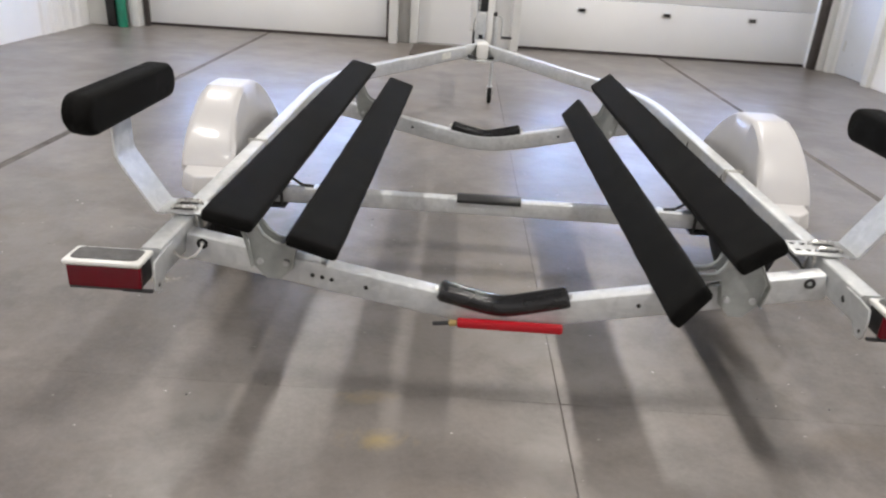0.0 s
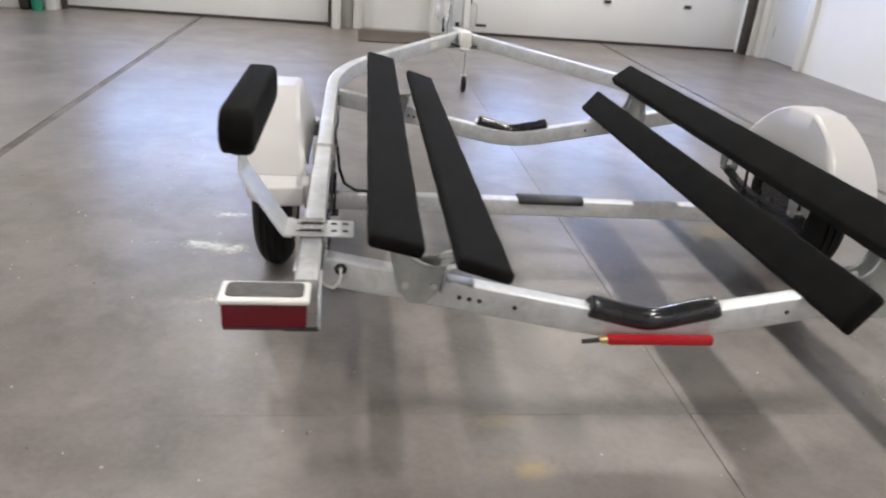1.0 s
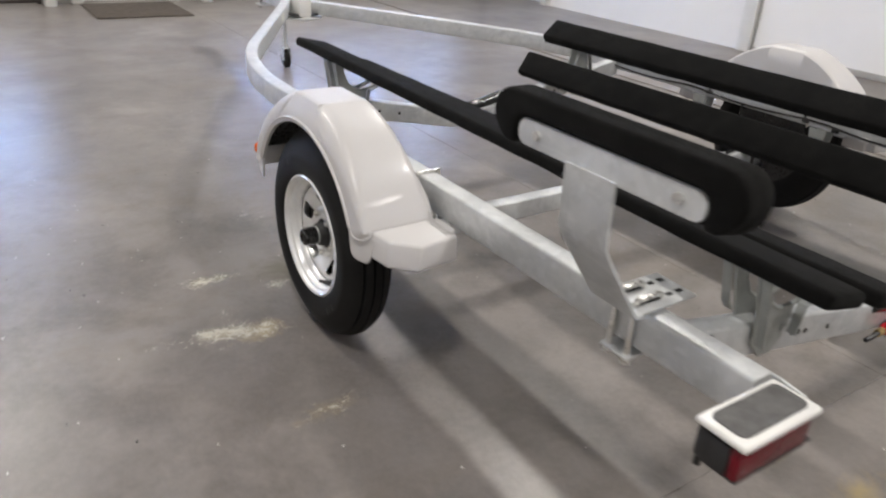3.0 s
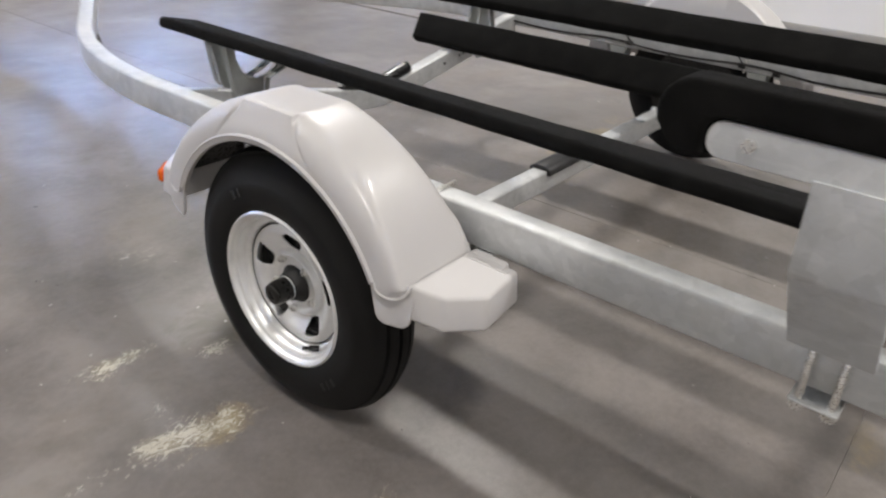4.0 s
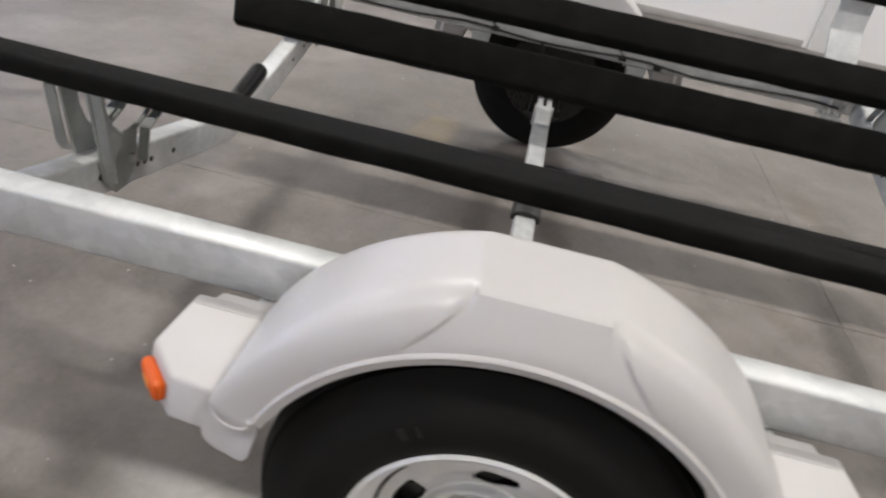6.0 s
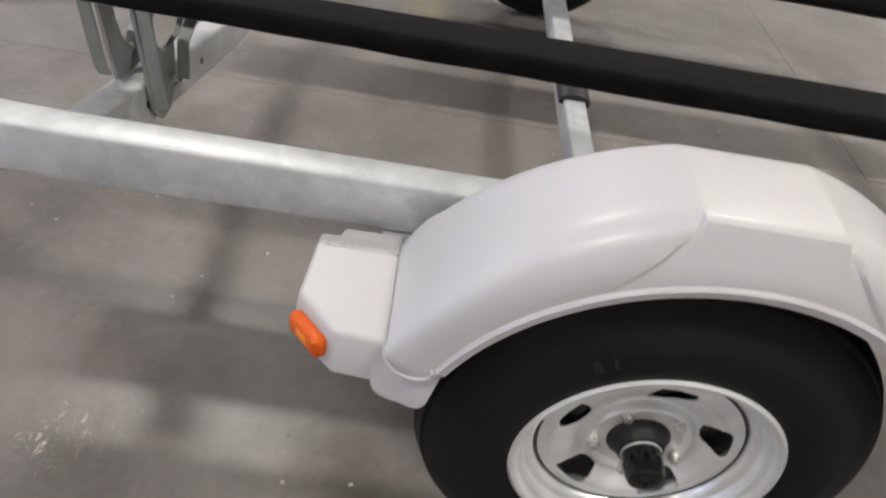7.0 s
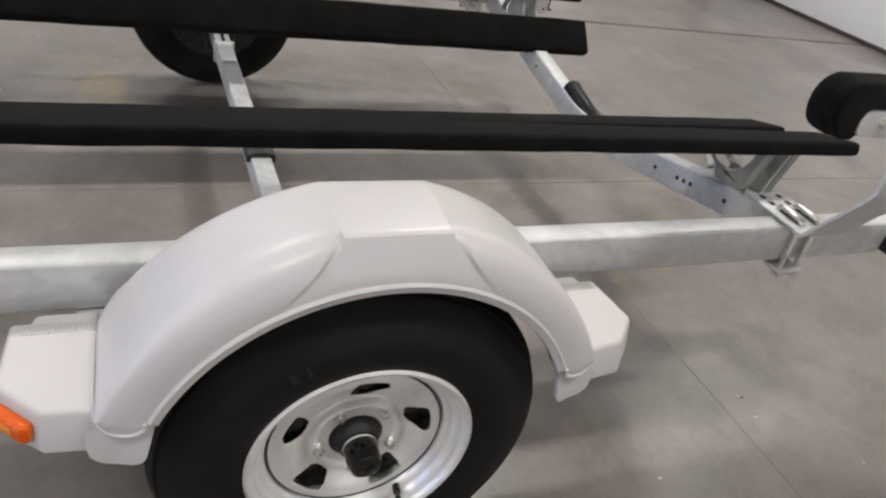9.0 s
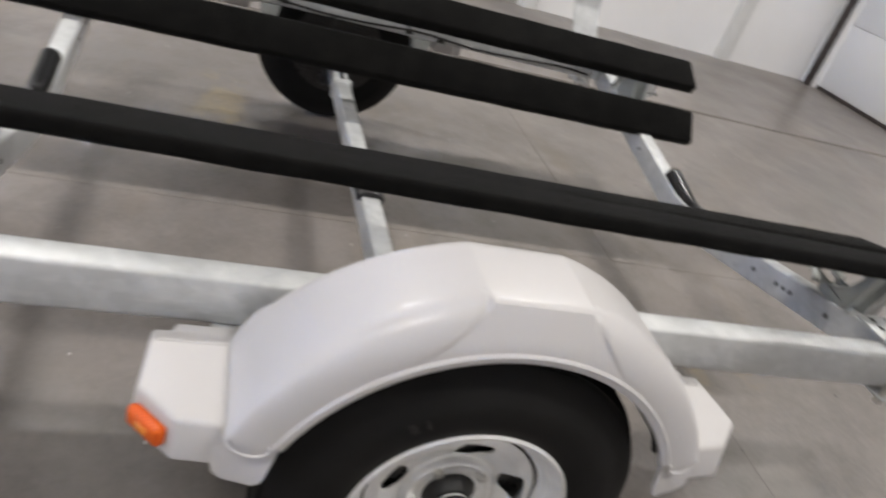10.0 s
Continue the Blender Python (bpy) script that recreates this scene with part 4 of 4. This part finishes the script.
def suspension(side):
    x = side * RAIL_X
    path = [(x, y, 0.335 + 0.05 * ((y - AXLE_Y) / 0.33) ** 2 - 0.03) for y in np.linspace(AXLE_Y - 0.27, AXLE_Y + 0.27, 15)]
    sp = part("leaf_spring", sweep(path, rounded(0.045, 0.012, 0.002, 1)), M_DARK, trailer, "black leaf spring")
    for k, ln in ((1, 0.20), (2, 0.13)):
        path = [(x, y, 0.305 - 0.013 * k + 0.05 * ((y - AXLE_Y) / 0.33) ** 2) for y in np.linspace(AXLE_Y - ln, AXLE_Y + ln, 11)]
        part("leaf", sweep(path, rounded(0.045, 0.010, 0.002, 1)), M_DARK, sp)
    for y in (AXLE_Y - 0.27, AXLE_Y + 0.27):
        for x0 in (x - 0.030, x + 0.024):
            part("spring_hanger", prism([(y - 0.034, 0.434), (y + 0.034, 0.434), (y + 0.018, 0.338), (y - 0.018, 0.338)], "x", x0, x0 + 0.006), M_GALV_DULL, sp)
        part("hanger_bolt", rod((x - 0.038, y, 0.352), (x + 0.038, y, 0.352), 0.008, 8), M_BOLT, sp)
    for y in (AXLE_Y - 0.045, AXLE_Y + 0.045):
        for dx in (-0.034, 0.034):
            part("u_bolt", rod((x + dx, y, 0.195), (x + dx, y, 0.33), 0.006, 8), M_DARK, sp)
    part("tie_plate", box(x - 0.05, x + 0.05, AXLE_Y - 0.06, AXLE_Y + 0.06, 0.196, 0.205, 0.003), M_DARK, sp)
    # fixing straps round the rail and the brake line beside it
    for y in (-0.225,):
        part("rail_strap", sweep([(x - 0.0285, y, 0.43), (x - 0.0285, y, 0.5165), (x + 0.0285, y, 0.5165), (x + 0.0285, y, 0.43)], rounded(0.012, 0.004, 0.001, 1), (0, 1, 0)), M_BOLT, sp)
    xi = x - side * 0.034
    pts = []
    for i in range(23):
        y = -0.94 + i * 0.08
        pts.append((xi + 0.004 * math.sin(i * 1.7), y, 0.452 + 0.007 * math.sin(i * 0.9)))
    part("wiring", sweep(pts, ring(0.0045, 8)), M_BLACK, trailer, "black wiring clipped along the rail")
    hose = [(xi, 0.06, 0.45), (xi - side * 0.008, 0.05, 0.41), (xi - side * 0.015, 0.03, 0.35), (xi - side * 0.035, 0.012, 0.300), (xi - side * 0.075, AXLE_Y, 0.279), (xi - side * 0.12, AXLE_Y, 0.276)]
    part("brake_hose", sweep(hose, ring(0.006, 8)), M_BLACK, trailer, "black hose")
    if side > 0:
        # cable clips and short leads on the inner face of the rail
        for y, z, mat in ((0.225, 0.455, M_BLACK), (-0.215, 0.452, M_BLACK), (-0.335, 0.446, M_BLACK), (-0.445, 0.444, M_WHITE_PLASTIC)):
            clip = part("cable_clip", box(x - 0.036, x - 0.0245, y - 0.013, y + 0.013, z - 0.008, z + 0.008, 0.002), mat, trailer, "small plastic cable clip")
            if y > -0.3:
                part("lead", sweep(((x - 0.031, y - 0.01, z), (x - 0.032, y + 0.018, z + 0.028), (x - 0.028, y + 0.024, z + 0.038)), ring(0.0025, 6)), M_BLACK, clip)
    part("axle_clip", box(min(side * 0.68, side * 0.70), max(side * 0.68, side * 0.70), AXLE_Y - 0.032, AXLE_Y + 0.032, 0.206, 0.2745, 0.003), M_GALV, trailer)


suspension(-1)
suspension(1)


def tail_light(side):
    x0, x1 = sorted((side * 1.019, side * 0.847))
    y0, y1 = -1.277, -1.199
    body = part("tail_light", box(x0 + 0.004, x1 - 0.004, y0 + 0.018, y1, 0.439, 0.499, 0.006), M_DARK, trailer, "boxy red tail light with white top frame")
    part("red_lens", box(x0 + 0.002, x1 - 0.002, y0 + 0.003, y0 + 0.020, 0.442, 0.498, 0.004), M_RED, body, "dark red ribbed lens")
    part("lens_base", box(x0 + 0.004, x1 - 0.004, y0 + 0.0025, y0 + 0.022, 0.438, 0.4430, 0.002), M_DARK, body, "dark strip under the lens")
    part("side_reflector", box(min(side * 1.0145, side * 1.0185), max(side * 1.0145, side * 1.0185), y0 + 0.02, y0 + 0.062, 0.441, 0.493, 0.0015), M_DARK, body)
    part("top_frame", soften(box(x0 - 0.004, x1 + 0.004, y0 - 0.004, y1 + 0.002, 0.498, 0.511), 0.005, 3), M_WHITE_PLASTIC, body, "white plastic top frame")
    part("step_pad", prism([(p[0] + (x0 + x1) / 2, p[1] + (y0 + y1) / 2) for p in rounded(0.154, 0.060, 0.013)], "z", 0.511, 0.5135, 0.0), M_GRIT, body, "grey anti-skid pad")
    plate = [(-1.200, 0.505), (-1.245, 0.500), (-1.252, 0.47), (-1.250, 0.432), (-1.238, 0.419), (-1.218, 0.418), (-1.204, 0.43), (-1.185, 0.452), (-1.150, 0.462), (-1.130, 0.480), (-1.128, 0.505)]
    br = part("light_bracket", soften(prism(plate, "x", *sorted((side * 0.8285, side * 0.8235))), 0.0012, 1), M_GALV, trailer, "thin galvanized lamp bracket plate")
    part("bracket_hole", lathe(((0.0, 0.0), (0.0, 0.005), (-0.0008 * side, 0.005), (-0.0008 * side, 0.0)), (side * 0.8232, -1.232, 0.438), 12, "x"), M_BLACK, br)
    part("foot_tab", sweep([(side * 0.895, -1.264, 0.4355), (side * 0.826, -1.264, 0.4355)], rounded(0.012, 0.006, 0.002, 1)), M_DARK, body)
    part("base_bolt", rod((side * 1.008, -1.208, 0.424), (side * 1.008, -1.208, 0.440), 0.006, 10), M_DARK, body)
    w = [(side * 0.829, -1.118, 0.474), (side * 0.815, -1.122, 0.462), (side * 0.800, -1.112, 0.452), (side * 0.789, -1.085, 0.450), (side * 0.784, -1.06, 0.456), (side * 0.785, -1.041, 0.463)]
    if side < 0:
        part("lamp_wire", sweep(w, ring(0.0032, 8)), M_WHITE_PLASTIC, body, "pale lamp wire")
    else:
        part("rail_hole", lathe(((0.0, 0.0), (0.0, 0.009), (-0.001, 0.009), (-0.001, 0.0)), (0.8298, -1.125, 0.468), 14, "x"), M_BLACK, body)
    part("grommet", lathe(((0, 0.006), (-0.004, 0.013), (0.0, 0.015)), (side * 0.785, REAR_Y - 0.027, 0.464), 14, "y"), M_BLACK, body)


tail_light(-1)
tail_light(1)


def guide(side):
    def xs(a, c):
        return sorted((side * a, side * c))

    zp = RAIL_TOP + 0.004
    y0, y1, yc = -0.980, -0.884, -0.932
    # slotted base plate
    b = box(*xs(0.757, 0.92), y0, y1, zp, zp + 0.006, 0.003)
    g = part("guide_post", b, M_GALV, trailer, "bent galvanized guide-on post")
    for x in (0.777, 0.804):
        for y in (yc - 0.022, yc + 0.022):
            part("slot", box(*xs(x - 0.007, x + 0.007), y - 0.005, y + 0.005, zp + 0.0062, zp + 0.0074), M_BLACK, g)
    for y in (yc - 0.022, yc + 0.022):
        part("slot", box(*xs(0.832, 0.892), y - 0.006, y + 0.006, zp + 0.0062, zp + 0.0074), M_BLACK, g)
    # two U-bolts over the plate and down both sides of the rail
    for y in (yc - 0.022, yc + 0.022):
        path = [(side * 0.826, y, 0.402), (side * 0.826, y, zp + 0.010), (side * 0.829, y, zp + 0.0135), (side * 0.834, y, zp + 0.0150), (side * 0.880, y, zp + 0.0150), (side * 0.885, y, zp + 0.0135), (side * 0.888, y, zp + 0.010), (side * 0.888, y, 0.402)]
        r = part("u_clamp", sweep(path, ring(0.0058, 10), (0, 1, 0)), M_BOLT, g, "shiny zinc U-bolt")
        for x in (0.826, 0.888):
            part("nut", hexagon((side * x, y, 0.402), "z", 0.0105, 0.011), M_BOLT, r)
    part("clamp_bar", box(*xs(0.812, 0.900), yc - 0.034, yc + 0.034, 0.414, 0.420, 0.003), M_GALV, g)
    # arm: flat bar up and out, then straight up to the lower edge of the mounting bar
    path = [(side * 0.90, yc, zp + 0.003), (side * 0.918, yc, zp + 0.004), (side * 0.925, yc, zp + 0.012), (side * 1.006, yc + 0.006, 0.650), (side * 1.0145, yc + 0.008, 0.668), (side * 1.0165, yc + 0.010, 0.778)]
    part("arm", flat_bar(path, 0.108, 0.006), M_GALV, g)
    pad_y0, pad_y1, pad_z0, pad_z1 = -1.192, -0.677, 0.766, 0.860
    pad_y, pad_z = (pad_y0 + pad_y1) / 2, (pad_z0 + pad_z1) / 2
    pad_out = 1.010
    bar = part("mount_bar", soften(prism([(p[0] - 0.938, p[1] + 0.7955) for p in rounded(0.392, 0.046, 0.020, 5)], "x", *xs(pad_out, pad_out + 0.006)), 0.0015, 1), M_GALV, g, "light galvanized pad mounting bar")
    for y in (-0.793, -1.089):
        part("screw", hexagon((side * (pad_out + 0.006), y, 0.797), "x", 0.009, side * 0.006), M_BOLT, bar)
    # board with round ends, wrapped in carpet that rolls over the outer face above and beside the bar
    board = prism([(p[0] + pad_y, p[1] + pad_z) for p in rounded(pad_y1 - pad_y0, pad_z1 - pad_z0, 0.042, 6)], "x", *xs(0.956, pad_out))
    pb = part("guide_pad", soften(board, 0.016, 3, 50), M_CARPET, g, "thick black carpeted guide pad")
    rim_shape = [(pad_y0 + 0.020, pad_z0 + 0.012)]
    for y, a0, a1 in ((pad_y0 + 0.044, 200, 90), (pad_y1 - 0.044, 90, -20)):
        for k in range(7):
            a = radians(a0 + (a1 - a0) * k / 6)
            rim_shape.append((y + 0.0448 * math.cos(a), pad_z + 0.003 + 0.0448 * math.sin(a)))
    rim_shape += [(pad_y1 - 0.020, pad_z0 + 0.012), (pad_y1 - 0.036, pad_z0 + 0.003), (-0.741, pad_z0 + 0.003), (-0.738, 0.803), (-0.744, 0.815), (-0.757, 0.821), (-1.119, 0.821), (-1.132, 0.815), (-1.138, 0.803), (-1.135, pad_z0 + 0.003), (pad_y0 + 0.036, pad_z0 + 0.003)]
    part("pad_wrap", soften(prism(rim_shape, "x", *xs(pad_out - 0.020, pad_out + 0.011)), 0.0085, 3, 30), M_CARPET, pb, "", 60.0)


def flat_bar(path, wide, thick):
    """A flat bar, wide along y, bent in the x z plane."""
    b = bmesh.new()
    rows = []
    for i, p in enumerate(path):
        p = Vector(p)
        a, c = Vector(path[max(0, i - 1)]), Vector(path[min(len(path) - 1, i + 1)])
        t = (c - a).normalized()
        nrm = Vector((0, 1, 0)).cross(t).normalized()
        rows.append([b.verts.new(p + Vector((0, sy * wide / 2, 0)) + nrm * (sn * thick / 2)) for sy, sn in ((-1, -1), (1, -1), (1, 1), (-1, 1))])
    for r0, r1 in zip(rows, rows[1:]):
        for i in range(4):
            b.faces.new((r0[i], r0[(i + 1) % 4], r1[(i + 1) % 4], r1[i]))
    b.faces.new(rows[0])
    b.faces.new(rows[-1])
    bmesh.ops.recalc_face_normals(b, faces=b.faces)
    return b


guide(-1)
guide(1)


def tongue():
    y = TONGUE_Y
    z = RAIL_TOP - RAIL_H / 2
    t = part("tongue", sweep(((0, y - 0.01, z), (0, y + 1.15, z)), rounded(0.075, RAIL_H, 0.007)), M_GALV, trailer, "straight galvanized tongue tube")
    part("gusset", prism([(-0.10, y - 0.10), (0.10, y - 0.10), (0.05, y + 0.14), (-0.05, y + 0.14)], "z", z - 0.047, z - 0.040, 0.002), M_GALV, t)
    part("coupler", soften(box(-0.05, 0.05, y + 1.10, y + 1.36, z - 0.03, z + 0.075), 0.025, 3), M_GALV, t)
    st = part("data_sticker", prism([(-0.060, -0.021), (0.060, -0.021), (0.060, 0.021), (-0.060, 0.021)], "z", 0, 0.001), M_STICKER, t, "pale rating sticker")
    st.matrix_basis = Matrix.Translation((-0.238, 2.258, z + 0.004)) @ Matrix.Rotation(radians(61.8), 4, "Z") @ Matrix.Rotation(radians(90), 4, "X")
    # jack with a swivel wheel
    jx, jy = 0.108, 3.10
    part("jack_plate", box(-0.07, 0.15, jy - 0.06, jy + 0.05, z - 0.055, z - 0.047, 0.003), M_GALV, t)
    j = part("jack", lathe(((0.40, 0.0), (0.40, 0.020), (0.41, 0.022), (0.66, 0.022), (0.67, 0.018), (0.672, 0.0)), (jx, jy, 0), 20, "z"), M_GALV, trailer, "galvanized tongue jack with caster wheel")
    part("inner_tube", lathe(((0.13, 0.0), (0.13, 0.012), (0.41, 0.012), (0.41, 0.0)), (jx, jy, 0), 16, "z"), M_GALV, j)
    part("jack_head", lathe(((0.0, 0.0), (0.0, 0.014), (0.03, 0.014), (0.034, 0.010), (0.036, 0.0)), (jx, jy, 0.665), 16, "z"), M_DARK, j)
    ck = part("crank", sweep(((jx, jy, 0.675), (jx + 0.03, jy - 0.005, 0.672), (jx + 0.052, jy, 0.655), (jx + 0.056, jy + 0.01, 0.60), (jx + 0.056, jy + 0.015, 0.515)), ring(0.005, 8)), M_GALV, j)
    part("crank_grip", rod((jx + 0.056, jy + 0.015, 0.513), (0.246, jy + 0.02, 0.511), 0.011, 12), M_DARK, ck, "dark crank grip")
    part("caster_wheel", lathe(((-0.014, 0.012), (-0.016, 0.048), (-0.010, 0.060), (0.010, 0.060), (0.016, 0.048), (0.014, 0.012)), (jx, jy, 0.060), 28, "x"), M_RUBBER, j, "small black caster wheel")
    fk = prism([(jy - 0.015, 0.05), (jy + 0.015, 0.05), (jy + 0.02, 0.135), (jy - 0.02, 0.135)], "x", jx - 0.024, jx - 0.020)
    fk = join(fk, prism([(jy - 0.015, 0.05), (jy + 0.015, 0.05), (jy + 0.02, 0.135), (jy - 0.02, 0.135)], "x", jx + 0.020, jx + 0.024))
    fk = box(jx - 0.024, jx + 0.024, jy - 0.02, jy + 0.02, 0.130, 0.135, 0, fk)
    part("caster_fork", fk, M_GALV, j)
    # block, bolts and round plate where the rails meet
    blk_ = part("rail_block", soften(box(-0.030, 0.050, 2.52, 2.69, 0.430, 0.532), 0.008, 2), M_WHITE_PLASTIC, t, "white block clamping the meeting rails")
    part("round_plate", lathe(((-0.004, 0.0), (-0.004, 0.136), (0.004, 0.136), (0.004, 0.0)), (0.012, 2.62, 0.418), 32, "z"), M_GALV, blk_)
    part("washer", box(-0.022, 0.042, 2.51, 2.525, 0.404, 0.428, 0.003), M_WHITE_PLASTIC, blk_)
    for sx, cz in ((-1, 0.456), (1, 0.446)):
        bx = 0.012 + sx * 0.145
        bo = part("clamp_bolt", rod((0.012 + sx * 0.035, 2.53, 0.436), (bx, 2.54, cz), 0.008, 8), M_DARK, blk_)
        part("nut", hexagon((bx, 2.54, cz), "x", 0.014, 0.012 * sx), M_DARK, bo)
    # winch stand: two side plates with a spool between
    wy = 3.03
    s = part("winch_stand", prism([(wy - 0.10, z + 0.036), (wy + 0.12, z + 0.036), (wy + 0.09, 1.02), (wy - 0.04, 1.02)], "x", -0.040, -0.034, 0.002), M_GALV, trailer, "galvanized winch stand on the tongue")
    part("face_plate", box(-0.034, 0.036, wy - 0.075, wy - 0.069, z + 0.036, 0.70, 0.003), M_GALV, s)
    part("face_slot", box(-0.016, 0.016, wy - 0.0782, wy - 0.0755, 0.512, 0.545, 0.004), M_BLACK, s)
    part("side_plate", prism([(wy - 0.10, z + 0.036), (wy + 0.12, z + 0.036), (wy + 0.09, 1.02), (wy - 0.05, 1.02)], "x", 0.042, 0.086, 0.004), M_WHITE_PLASTIC, s, "white side plate")
    wn = part("winch_spool", rod((-0.033, wy - 0.01, 0.76), (0.041, wy - 0.01, 0.76), 0.055, 24), M_BLACK, s, "black winch spool with strap")
    part("spool_flange", rod((-0.026, wy - 0.01, 0.76), (-0.018, wy - 0.01, 0.76), 0.072, 24), M_BOLT, wn)
    part("bow_stop", soften(box(-0.07, 0.09, wy - 0.14, wy - 0.06, 0.99, 1.07), 0.025, 3), M_BLACK, s)
    part("safety_strap", sweep(((-0.05, wy - 0.04, 0.66), (-0.058, wy - 0.03, 0.58), (-0.062, wy, 0.50), (-0.055, wy + 0.05, 0.44), (-0.045, wy + 0.1, 0.40)), rounded(0.018, 0.004, 0.001, 1), (1, 0, 0)), M_DARK, s)
    # upright white housing further out on the tongue
    h = part("coupler_post", lathe(((0.0, 0.0), (0.0, 0.030), (0.02, 0.034), (0.12, 0.042), (0.42, 0.044), (0.43, 0.036), (0.43, 0.0)), (-0.045, 3.46, 0.53), 24, "z"), M_WHITE_PLASTIC, t, "white upright housing on the tongue")
    part("post_collar", lathe(((0.0, 0.0), (0.0, 0.036), (0.018, 0.036), (0.018, 0.0)), (-0.045, 3.46, 0.513), 20, "z"), M_BOLT, h)
    part("post_rod", rod((-0.038, 3.46, 0.40), (-0.038, 3.46, 0.52), 0.012, 12), M_DARK, h)


tongue()
